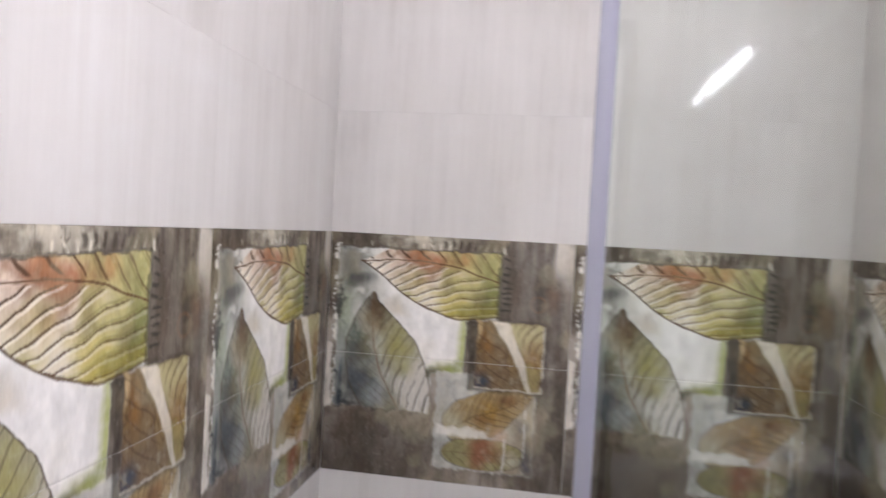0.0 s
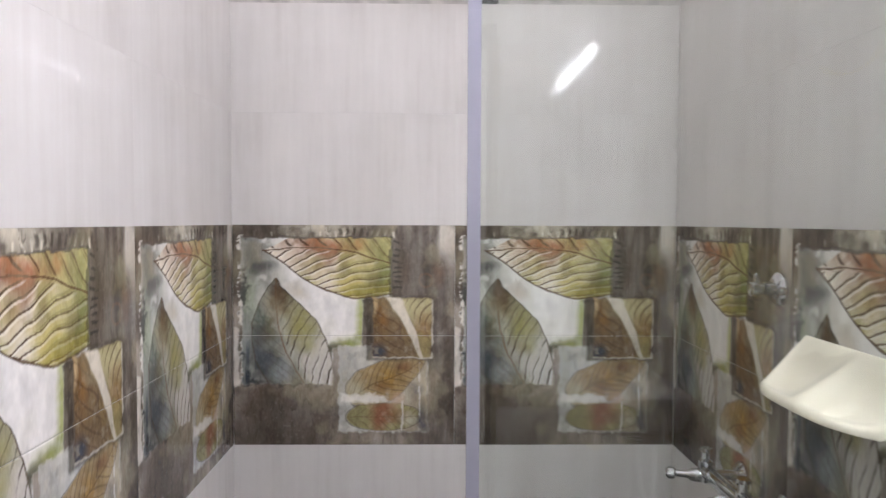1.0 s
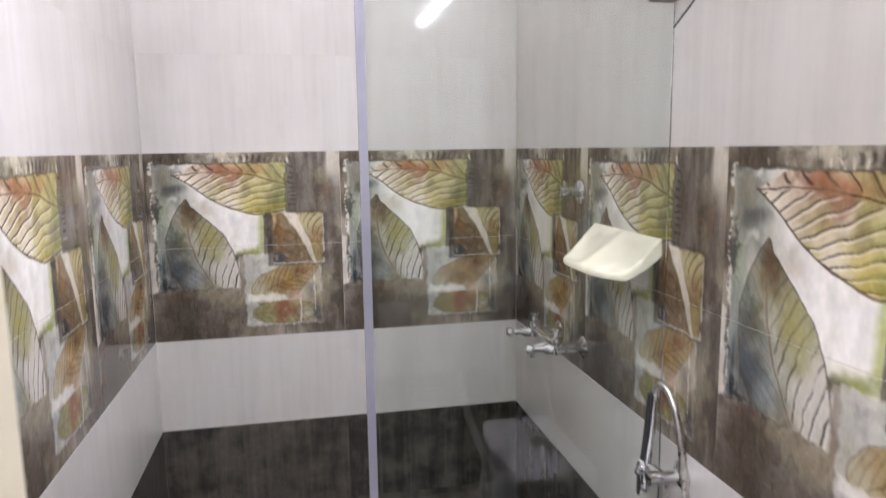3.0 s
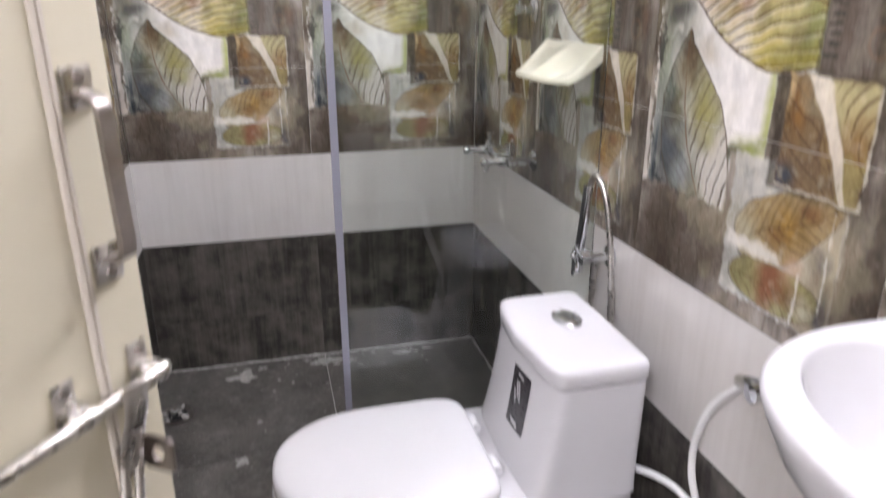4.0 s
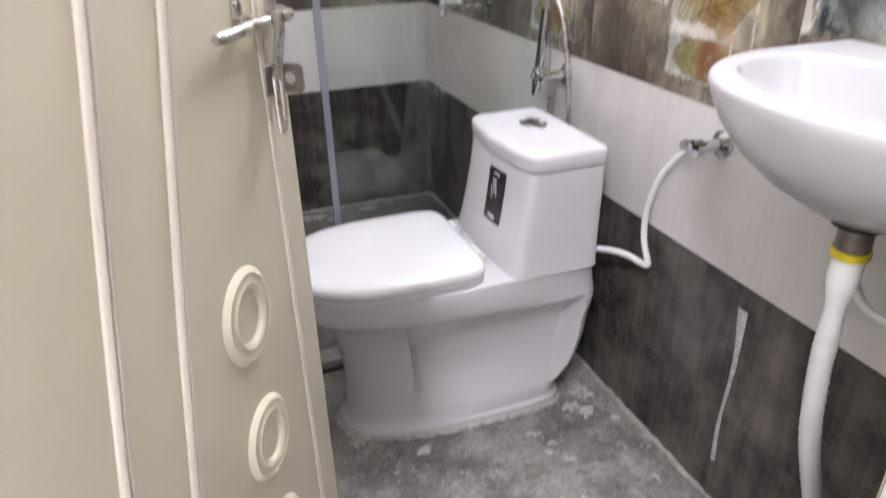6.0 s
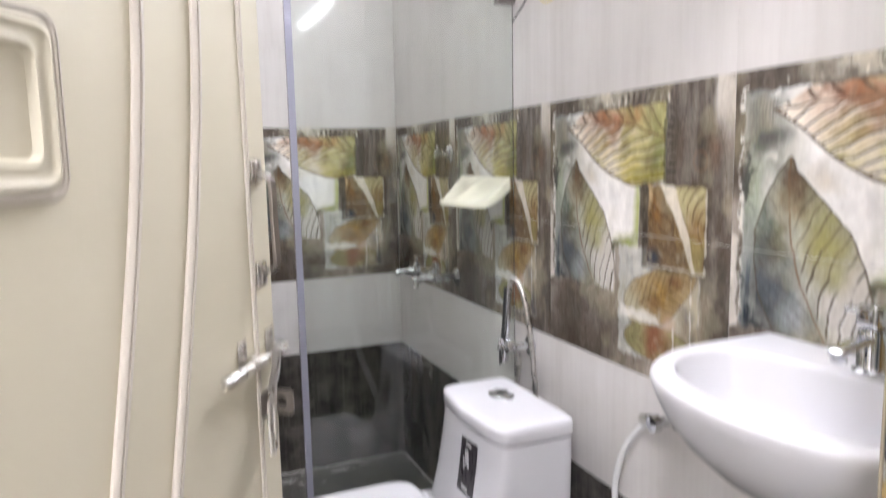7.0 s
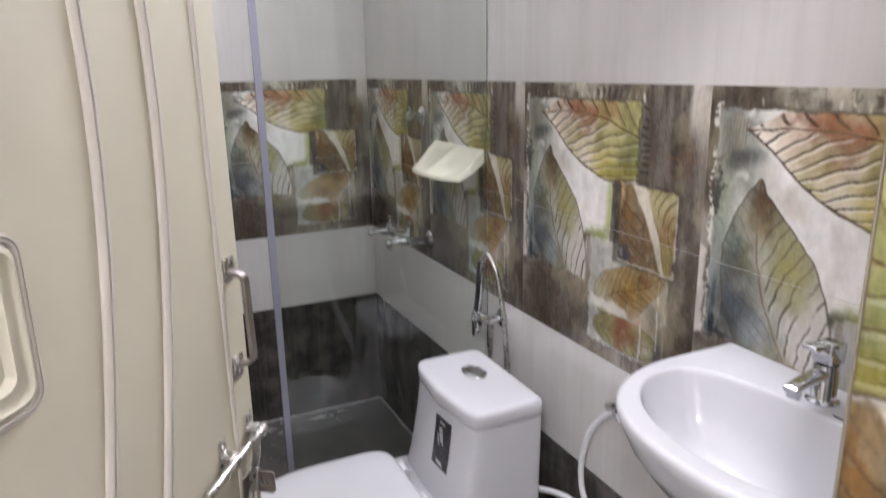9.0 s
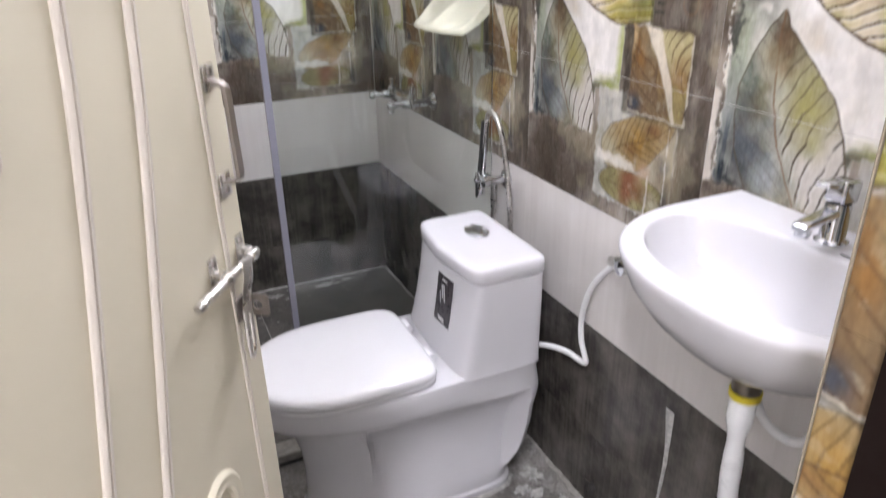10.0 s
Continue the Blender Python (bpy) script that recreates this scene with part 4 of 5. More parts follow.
def shower_mixer():
    mx = thing("wall_mixer", "chrome two-handle wall mixer tap", "tap")
    z = 0.972
    for y in (-0.420, -0.600):
        bm = bmesh.new()
        lathe(bm, (W, y, z), (-1, 0, 0), [(0, 0), (0, 0.030), (0.004, 0.030), (0.014, 0.018), (0.016, 0.013), (0.058, 0.013), (0.060, 0.017), (0.082, 0.017), (0.086, 0.010)], 24)
        part("flange", bm, M_CHROME, mx)
        bm = bmesh.new()
        lathe(bm, (W - 0.082, y, z), (-0.92, 0.36, -0.04), [(0, 0.012), (0.006, 0.015), (0.026, 0.013), (0.032, 0.008), (0.056, 0.007), (0.060, 0.012), (0.072, 0.0125), (0.077, 0.008), (0.077, 0)], 20)
        part("handle", bm, M_CHROME, mx)
        bm = bmesh.new()
        lathe(bm, (W - 0.066, y + 0.03, z), (0, 0, 1), [(0, 0.015), (0.022, 0.015), (0.026, 0.009), (0.040, 0.008), (0.043, 0.014), (0.050, 0.013), (0.050, 0)], 18)
        part("spindle", bm, M_CHROME, mx)
    bm = bmesh.new()
    lathe(bm, (W - 0.066, -0.615, z), (0, 1, 0), [(0, 0), (0, 0.013), (0.01, 0.017), (0.20, 0.017), (0.21, 0.013), (0.21, 0)], 20)
    part("body", bm, M_CHROME, mx)
    bm = bmesh.new()
    sweep(bm, spline([(W - 0.066, -0.515, z - 0.01), (W - 0.085, -0.515, z - 0.014), (W - 0.105, -0.515, z - 0.020), (W - 0.118, -0.515, z - 0.030), (W - 0.12, -0.515, z - 0.044)], 6), 0.0105, 14)
    part("spout", bm, M_CHROME, mx)


shower_mixer()


# ---- health faucet beside the toilet ----
def health_faucet():
    hf = thing("health_faucet", "chrome hand spray with a steel hose on its valve", "hand spray")
    vy, vz = -1.098, 0.850
    bm = bmesh.new()
    lathe(bm, (W, vy, vz), (-1, 0, 0), [(0, 0), (0, 0.028), (0.004, 0.028), (0.012, 0.017), (0.014, 0.012), (0.055, 0.012), (0.057, 0.015), (0.075, 0.014), (0.078, 0.006), (0.078, 0)], 24)
    part("valve", bm, M_CHROME, hf, "chrome angle valve")
    bm = bmesh.new()
    lathe(bm, (W - 0.044, vy, vz), (-0.15, 1, 0.02), [(0, 0.012), (0.012, 0.0135), (0.030, 0.0135), (0.032, 0.010), (0.052, 0.010), (0.054, 0.014), (0.066, 0.014), (0.068, 0)], 18)
    part("holder", bm, M_CHROME, hf, "chrome holder with a swivel")
    bm = bmesh.new()
    sweep(bm, spline([(W - 0.056, -1.046, 0.80), (W - 0.053, -1.049, 0.84), (W - 0.050, -1.053, 0.89), (W - 0.048, -1.057, 0.95), (W - 0.046, -1.061, 1.012)], 6),
          lambda t: 0.0125 if t < 0.10 else 0.0085, 16)
    spray = part("handset", bm, M_CHROME, hf)
    # added black bar: the handset's dark reflection done in colour
    bm = bmesh.new()
    sweep(bm, spline([(W - 0.059, -1.046, 0.866), (W - 0.057, -1.049, 0.90), (W - 0.055, -1.053, 0.95), (W - 0.053, -1.058, 1.010)], 6), 0.0065, 10)
    part("grip", bm, M_BLACK, spray, "added black bar standing in for a dark reflection")
    bm = bmesh.new()
    lathe(bm, (W - 0.054, -1.048, 0.838), (-0.75, 0.30, 0.35), [(0, 0.009), (0.014, 0.013), (0.019, 0.0125), (0.019, 0)], 18)
    part("spray_head", bm, M_CHROME, spray)
    part("trigger", box((W - 0.072, -1.052, 0.790), (W - 0.066, -1.043, 0.840), 0.003), M_BLACK, spray, "black trigger lever")
    bm = bmesh.new()
    path = spline([(W - 0.045, -1.063, 1.0), (W - 0.046, -1.067, 1.022), (W - 0.047, -1.083, 1.037), (W - 0.045, -1.108, 1.032), (W - 0.040, -1.130, 0.998), (W - 0.034, -1.146, 0.93),
                   (W - 0.03, -1.158, 0.85), (W - 0.028, -1.168, 0.76), (W - 0.028, -1.174, 0.66), (W - 0.03, -1.165, 0.55), (W - 0.034, -1.14, 0.47), (W - 0.036, -1.10, 0.46), (W - 0.036, -1.07, 0.52), (W - 0.036, -1.075, 0.65), (W - 0.036, -1.09, 0.78), (W - 0.037, -1.098, 0.838)], 14)
    k = len(path)
    sweep(bm, path, lambda t: 0.0072 + 0.0004 * math.sin(t * (k - 1) * math.pi), 10)
    part("hose", bm, M_STEEL, hf, "braided steel hose")


health_faucet()


# ---- toilet ----
TY = -1.278


def dsection(xf, xb, hw, z, n=144, front=2.3, back=5.5, split=0.55, notch=0.0, rear=None):
    """Plan outline of the pan: rounded towards the front, squarer and, where told, wider at the back."""
    xm = xf + (xb - xf) * split
    out = []
    for k in range(n):
        a = 2 * math.pi * k / n
        c, s = math.cos(a), math.sin(a)
        e = back if c > 0 else front
        x = xm + (xb - xm if c > 0 else xm - xf) * math.copysign(abs(c) ** (2 / e), c)
        y = hw * math.copysign(abs(s) ** (2 / e), s)
        if rear:
            t = min(max((x - 0.72) / 0.30, 0), 1)
            y *= 1 + (rear / hw - 1) * t
        if notch:
            x0 = 0.655 + 0.06 * max(0, 1 - (z - FLOOR) / 0.30) ** 1.5      # the crease runs back towards the floor
            t = min(max((x - x0) / 0.013, 0), 1) * min(max((xb - 0.045 - x) / 0.013, 0), 1)
            y *= 1 - 1.25 * notch * t * t * (3 - 2 * t)
        out.append(Vector((x, TY + y, z)))
    return out


def toilet():
    wc = thing("toilet", "white glazed one-piece toilet with closed lid", "toilet")
    f = FLOOR
    rows = [(0.0, 0.505, 1.065, 0.128, 0, 0.138), (0.006, 0.500, 1.07, 0.132, 0, 0.142), (0.022, 0.502, 1.07, 0.131, 0, 0.141), (0.028, 0.510, 1.06, 0.124, 0, 0.134), (0.060, 0.516, 1.068, 0.120, 0, 0.137), (0.075, 0.518, 1.072, 0.120, 0.054, 0.144),
            (0.095, 0.519, 1.080, 0.120, 0.149, 0.157), (0.13, 0.520, 1.094, 0.120, 0.297, 0.170), (0.17, 0.520, 1.106, 0.119, 0.378, 0.178), (0.23, 0.514, 1.118, 0.121, 0.365, 0.184), (0.28, 0.500, 1.124, 0.128, 0.297, 0.184), (0.315, 0.480, 1.126, 0.138, 0.162, 0.182),
            (0.334, 0.462, 1.126, 0.147, 0.108, 0.180), (0.345, 0.440, 1.125, 0.164, 0, 0.178), (0.355, 0.424, 1.123, 0.175, 0, 0.177), (0.375, 0.412, 1.120, 0.182, 0, 0.176), (0.40, 0.408, 1.116, 0.184, 0, 0.176), (0.419, 0.406, 1.111, 0.185, 0, 0.175), (0.427, 0.410, 1.105, 0.182, 0, 0.174), (0.430, 0.418, 1.10, 0.175, 0, 0.168)]
    bm = bmesh.new()
    rings(bm, [dsection(xf, xb, hw, f + z, notch=nt, rear=rw, back=5.5 + 3.5 * float(step(0.27, 0.36, z))) for z, xf, xb, hw, nt, rw in rows])
    part("bowl", bm, M_CERAMIC, wc, smooth=45)

    def tank_loop(z, xf, xb, hw, bow):
        n, out = 96, []
        for k in range(n):
            a = 2 * math.pi * k / n
            c, s = math.cos(a), math.sin(a)
            x = (xf + xb) / 2 + (xb - xf) / 2 * math.copysign(abs(c) ** (2 / 11), c)
            y = hw * math.copysign(abs(s) ** (2 / 14), s)
            if c < 0:
                x -= bow * (1 - (y / hw) ** 2) * min(1, -c * 2)
            out.append(Vector((x, TY - 0.004 + y, z)))
        return out

    bm = bmesh.new()
    rings(bm, [tank_loop(f + z, xf, xb, hw, bow) for z, xf, xb, hw, bow in (
        (0.425, 0.886, 1.105, 0.180, 0.012), (0.440, 0.889, 1.105, 0.177, 0.014), (0.47, 0.897, 1.106, 0.175, 0.016), (0.52, 0.908, 1.107, 0.174, 0.018), (0.60, 0.9225, 1.109, 0.173, 0.020), (0.665, 0.930, 1.110, 0.172, 0.022), (0.668, 0.936, 1.105, 0.166, 0.022))])
    part("tank", bm, M_CERAMIC, wc, smooth=50)
    bm = bmesh.new()
    rings(bm, [tank_loop(f + z, xf, xb, hw, bow) for z, xf, xb, hw, bow in (
        (0.669, 0.935, 1.108, 0.168, 0.022), (0.671, 0.929, 1.111, 0.1725, 0.024), (0.674, 0.927, 1.112, 0.174, 0.025), (0.698, 0.927, 1.112, 0.174, 0.025), (0.705, 0.9295, 1.110, 0.172, 0.025), (0.709, 0.937, 1.105, 0.166, 0.024), (0.7105, 0.952, 1.095, 0.150, 0.02), (0.711, 0.98, 1.07, 0.12, 0.01))])
    lid = part("tank_lid", bm, M_CERAMIC, wc, smooth=60)
    bm = bmesh.new()
    loops = []
    for h, r in ((0.0, 1.0), (0.004, 1.0), (0.006, 0.92), (0.0045, 0.8), (0.006, 0.72), (0.007, 0.1)):
        loops.append([Vector((1.025 + 0.029 * r * math.cos(2 * math.pi * k / 28), TY + 0.022 + 0.043 * r * math.sin(2 * math.pi * k / 28), f + 0.711 + h)) for k in range(28)])
    rings(bm, loops)
    part("flush_button", bm, M_SATIN, lid, "oval chrome flush button")

    # seat ring and cover
    def seat_loop(z, inset, n=60):
        xf, xb, hw = 0.410 + inset, 0.836 - inset, 0.180 - inset
        out = []
        for k in range(n):
            a = 2 * math.pi * k / n
            c, s = math.cos(a), math.sin(a)
            xm = 0.640
            e, w = (9.0, 1 - 0.05 * max(0, c) ** 1.5) if c > 0 else (2.25, 1)
            out.append(Vector((xm + (xb - xm if c > 0 else xm - xf) * math.copysign(abs(c) ** (2 / e), c), TY + w * hw * math.copysign(abs(s) ** (2 / e), s), z)))
        return out

    bm = bmesh.new()
    rings(bm, [seat_loop(f + z, i) for z, i in ((0.430, 0.010), (0.431, 0.004), (0.434, 0.001), (0.444, 0.001), (0.446, 0.006))])
    part("seat", bm, M_SEAT, wc, smooth=60)
    bm = bmesh.new()
    rings(bm, [seat_loop(f + z, i) for z, i in ((0.4465, 0.006), (0.4475, 0.001), (0.452, -0.001), (0.466, 0.001), (0.472, 0.008), (0.476, 0.022), (0.479, 0.05), (0.481, 0.10), (0.482, 0.15))])
    cover = part("cover", bm, M_SEAT, wc, "white plastic closed seat cover", smooth=60)
    for y in (-0.075, 0.075):
        bm = bmesh.new()
        lathe(bm, (0.842, TY + y - 0.02, f + 0.455), (0, 1, 0), [(0, 0), (0, 0.012), (0.04, 0.012), (0.04, 0)], 16)
        part("hinge", bm, M_SEAT, cover)
    # sticker on the tank front
    bm = bmesh.new()
    loops = []
    for i in range(7):
        y = -0.080 + 0.076 * i / 6
        row = []
        for z in (0.515, 0.55, 0.60, 0.64):
            t = (z - 0.47) / 0.19
            xs = 0.898 + 0.033 * min(1, t * 1.0) ** 0.62 - 0.0195 * (1 - ((y + 0.0) / 0.17) ** 2) - 0.0025
            row.append(Vector((xs, TY + y, f + z)))
        loops.append(row)
    rings(bm, loops, close=False, caps=False)
    ob = part("sticker", bm, M_STICKER, wc, "dark printed paper sticker")
    sol = ob.modifiers.new("thickness", "SOLIDIFY")
    sol.thickness = 0.001
    for za, zb, ya, yb in ((0.560, 0.618, -0.040, -0.034), (0.553, 0.622, -0.050, -0.045), (0.545, 0.600, -0.031, -0.027), (0.522, 0.533, -0.058, -0.026), (0.626, 0.632, -0.056, -0.028)):
        bm = bmesh.new()
        t = ((za + zb) / 2 - 0.47) / 0.19
        x = 0.898 + 0.033 * t ** 0.62 - 0.0195 - 0.0038
        add_box(bm, (x, TY + ya, f + za), (x + 0.0012, TY + yb, f + zb), 0.0002, 1)
        part("printed_bar", bm, M_STICKMARK, ob)
    # bolt caps at the foot
    for x, s in ((0.80, -1), (0.80, 1)):
        bm = bmesh.new()
        lathe(bm, (x, TY + s * 0.112, f + 0.06), (0, s, 0.1), [(0, 0.008), (0.004, 0.008), (0.006, 0.004), (0.006, 0)], 14)
        part("bolt_cap", bm, M_PORT, wc)


toilet()


def cement_bead():
    """Uneven white cement line round the toilet foot."""
    bm = bmesh.new()
    rnd = random.Random(5)
    loops = []
    base = dsection(0.500, 1.07, 0.132, FLOOR, rear=0.142)
    base.append(base[0])
    for i, p in enumerate(base):
        c = Vector((0.80, TY, FLOOR))
        d = (p - c).normalized()
        w = 0.006 + 0.008 * rnd.random()
        loops.append([p - d * 0.004 + Vector((0, 0, 0.008)), p + d * w * 0.4 + Vector((0, 0, 0.006)), p + d * w + Vector((0, 0, 0.0006))])
    rings(bm, loops, close=False, caps=False)
    tagged(part("cement_bead", bm, M_SPLASH), "rough white cement line round the toilet foot", "sealant")


cement_bead()


def corner_cement():
    """Uneven pale cement line where the tiled wall meets the dry floor."""
    bm = bmesh.new()
    rnd = random.Random(9)
    loops = []
    for k in range(60):
        y = -2.38 + 1.30 * k / 59
        w = 0.005 + 0.020 * rnd.random() ** 2
        loops.append([Vector((W, y, FLOOR + 0.003 + 0.006 * rnd.random())), Vector((W - w * 0.4, y, FLOOR + 0.004)), Vector((W - w, y, FLOOR + 0.0008))])
    rings(bm, loops, close=False, caps=False)
    tagged(part("cement_line", bm, M_KERB), "rough pale cement line along the wall foot", "sealant")


corner_cement()


def shower_corner_lines():
    """Thin pale grout line where the shower walls meet the wet floor."""
    for along, n, seed in ("x", 56, 21), ("y", 46, 22):
        bm = bmesh.new()
        rnd = random.Random(seed)
        loops = []
        for k in range(n):
            t = k / (n - 1)
            w = 0.004 + 0.008 * rnd.random() ** 2
            up, mid = WET + 0.003 + 0.004 * rnd.random(), WET + 0.003
            if along == "x":
                p = 0.01 + (W - 0.02) * t
                loops.append([Vector((p, 0, up)), Vector((p, -w * 0.4, mid)), Vector((p, -w, WET + 0.0006))])
            else:
                p = -0.99 + 0.98 * t
                loops.append([Vector((W, p, up)), Vector((W - w * 0.4, p, mid)), Vector((W - w, p, WET + 0.0006))])
        rings(bm, loops, close=False, caps=False)
        tagged(part("grout_line", bm, M_SPLASH), "thin pale grout line along the shower floor edge", "sealant")


shower_corner_lines()


# ---- wash basin ----
BY, RIM = -2.122, 1.066


def basin_loop(xf, hw, z, xb=W, n=96, e=2.35, back=0.0, mid=0.34):
    """Level outline of the basin: a rounded front and, towards the wall, a square (back=0) or rounded end."""
    xm = xb - (xb - xf) * mid
    out = []
    for k in range(n):
        a = 2 * math.pi * k / n
        c, s = math.cos(a), math.sin(a)
        if c > 0 and back == 0.0:
            q = max(abs(c), abs(s))
            x, wide = xm + (xb - xm) * c / q, hw * s / q
        else:
            ee = back if c > 0 else e
            x = xm + (xb - xm if c > 0 else xm - xf) * math.copysign(abs(c) ** (2 / ee), c)
            wide = hw * math.copysign(abs(s) ** (2 / ee), s)
        out.append(Vector((x, BY + wide, z)))
    return out


def wash_basin():
    wb = thing("wash_basin", "white glazed wall-hung wash basin", "wash basin")
    bm = bmesh.new()
    r = RIM
    loops = [basin_loop(0.995, 0.035, r - 0.150, 1.075), basin_loop(0.975, 0.062, r - 0.150, 1.10), basin_loop(0.945, 0.10, r - 0.140, 1.15), basin_loop(0.912, 0.148, r - 0.117, W),
             basin_loop(0.884, 0.190, r - 0.088, W), basin_loop(0.863, 0.220, r - 0.055, W), basin_loop(0.852, 0.236, r - 0.024, W),
             basin_loop(0.848, 0.240, r - 0.010, W), basin_loop(0.8495, 0.2385, r - 0.004, W), basin_loop(0.853, 0.235, r - 0.0008, W), basin_loop(0.857, 0.231, r, W), basin_loop(0.861, 0.227, r, W)]
    for xf, hw, dz, xb, e in ((0.876, 0.208, 0.0, 1.113, 2.05), (0.880, 0.204, 0.0, 1.109, 2.05), (0.8825, 0.2015, 0.0007, 1.107, 2.05), (0.8845, 0.1995, 0.003, 1.105, 2.05), (0.8865, 0.1975, 0.009, 1.103, 2.05), (0.897, 0.189, 0.03, 1.096, 2.2),
                              (0.907, 0.176, 0.06, 1.089, 2.2), (0.925, 0.153, 0.09, 1.076, 2.2), (0.952, 0.115, 0.112, 1.057, 2.2), (0.985, 0.05, 0.122, 1.035, 2.1), (1.0, 0.02, 0.124, 1.022, 2.0)):
        loops.append(basin_loop(xf, hw, r - dz, xb, e=e, back=2.6, mid=0.38))
    rings(bm, loops)
    part("bowl", bm, M_CERAMIC, wb, smooth=50)
    bm = bmesh.new()
    lathe(bm, (1.01, BY, r - 0.126), (0, 0, 1), [(0, 0.0), (0.002, 0.027), (0.005, 0.026), (0.006, 0.016), (0.003, 0.012), (0.003, 0)], 26)
    part("waste", bm, M_CHROME, wb, "chrome waste fitting")
    m = Matrix.Translation((1.122, BY - 0.030, r))
    bm = box((-0.0012, -0.016, -0.001), (0.0012, 0.016, 0.0004), 0.0002, 1, m)
    add_box(bm, (-0.0035, -0.006, -0.001), (-0.0018, 0.012, 0.0004), 0.0002, 1, m)
    part("logo_mark", bm, M_BLACK, wb, "small dark printed mark")


wash_basin()


def basin_tap():
    tap = thing("basin_tap", "chrome single-lever pillar tap on the basin", "tap")
    x, y, z = 1.148, BY + 0.021, RIM - 0.001
    bm = bmesh.new()
    lathe(bm, (x, y, z), (0, 0, 1), [(0, 0), (0, 0.0230), (0.003, 0.0230), (0.006, 0.0188), (0.009, 0.0175), (0.055, 0.0170), (0.0575, 0.0158), (0.0585, 0.0158), (0.0585, 0)], 32)
    part("body", bm, M_CHROME, tap)
    # straight spout, square in section, tilting down a little
    m = Matrix.Translation((x, y, z + 0.048)) @ Matrix.Rotation(radians(4), 4, "Z") @ Matrix.Rotation(radians(-7), 4, "Y")
    bm = bmesh.new()
    loops = []
    for d, hw, up, dn in ((0.0, 0.0120, 0.007, 0.010), (0.028, 0.0115, 0.006, 0.007), (0.062, 0.0112, 0.005, 0.005), (0.074, 0.011, 0.004, 0.006), (0.080, 0.010, 0.001, 0.006)):
        sec = []
        for k in range(24):
            a = 2 * math.pi * (k + 0.5) / 24
            c, q = math.cos(a), math.sin(a)
            sec.append(m @ Vector((-d, hw * math.copysign(abs(c) ** 0.5, c), (up if q > 0 else dn) * math.copysign(abs(q) ** 0.5, q))))
        loops.append(sec)
    rings(bm, loops)
    spout = part("spout", bm, M_CHROME, tap)
    tip = m @ Vector((-0.068, 0, -0.006))
    bm = bmesh.new()
    lathe(bm, tip, (-0.25, 0, -1), [(0, 0.010), (0.010, 0.0102), (0.0115, 0.009), (0.0115, 0.007), (0.008, 0.006), (0.008, 0)], 22)
    part("aerator", bm, M_CHROME, spout)
    m = Matrix.Translation((x, y, z + 0.059)) @ Matrix.Rotation(radians(4), 4, "Y")
    bm = box((-0.016, -0.0155, 0.0), (0.018, 0.0155, 0.033), 0.005, 4, m)
    add_box(bm, (-0.046, -0.0115, 0.024), (-0.010, 0.0115, 0.032), 0.003, 3, m)
    part("lever", bm, M_CHROME, tap)


basin_tap()


def basin_waste():
    wp = thing("waste_pipe", "white flexible waste pipe under the basin", "waste pipe")
    x, z = 1.010, RIM - 0.150
    bm = bmesh.new()
    lathe(bm, (x, BY, z + 0.002), (0, 0, -1), [(0, 0.031), (0.005, 0.030), (0.006, 0.024), (0.008, 0.0205), (0.050, 0.0205), (0.050, 0)], 30)
    part("tail_piece", bm, M_DARKSTEEL, wp, "dull steel tail piece below a washer")
    bm = bmesh.new()
    lathe(bm, (x, BY, z - 0.004), (0, 0, -1), [(0, 0.020), (0, 0.0325), (0.009, 0.030), (0.010, 0.020)], 30)
    part("washer", bm, M_BLACK, wp, "black rubber washer")
    bm = bmesh.new()
    lathe(bm, (x, BY, z - 0.044), (0, 0, -1), [(0, 0.018), (0, 0.0225), (0.011, 0.0225), (0.013, 0.018)], 30)
    part("union_nut", bm, M_YELLOW, wp, "yellow plastic ring")
    bm = bmesh.new()
    path = spline([(x, BY, z - 0.055), (x - 0.002, BY, z - 0.095), (x + 0.001, BY, z - 0.16), (x + 0.005, BY, z - 0.24), (x + 0.026, BY + 0.001, z - 0.36), (x + 0.074, BY + 0.003, z - 0.50), (x + 0.122, BY + 0.005, z - 0.64), (x + 0.158, BY + 0.006, z - 0.74), (W + 0.002, BY + 0.006, z - 0.78)], 14)
    k = len(path)
    sweep(bm, path, lambda t: (0.0188 - 0.0062 * step(0.12, 0.20, t) + 0.002 * step(0.22, 0.26, t)) + (0.0009 * math.sin(t * (k - 1) * math.pi * 0.9) if t > 0.15 else 0), 18)
    part("pipe", bm, M_WHITEPIPE, wp)


basin_waste()


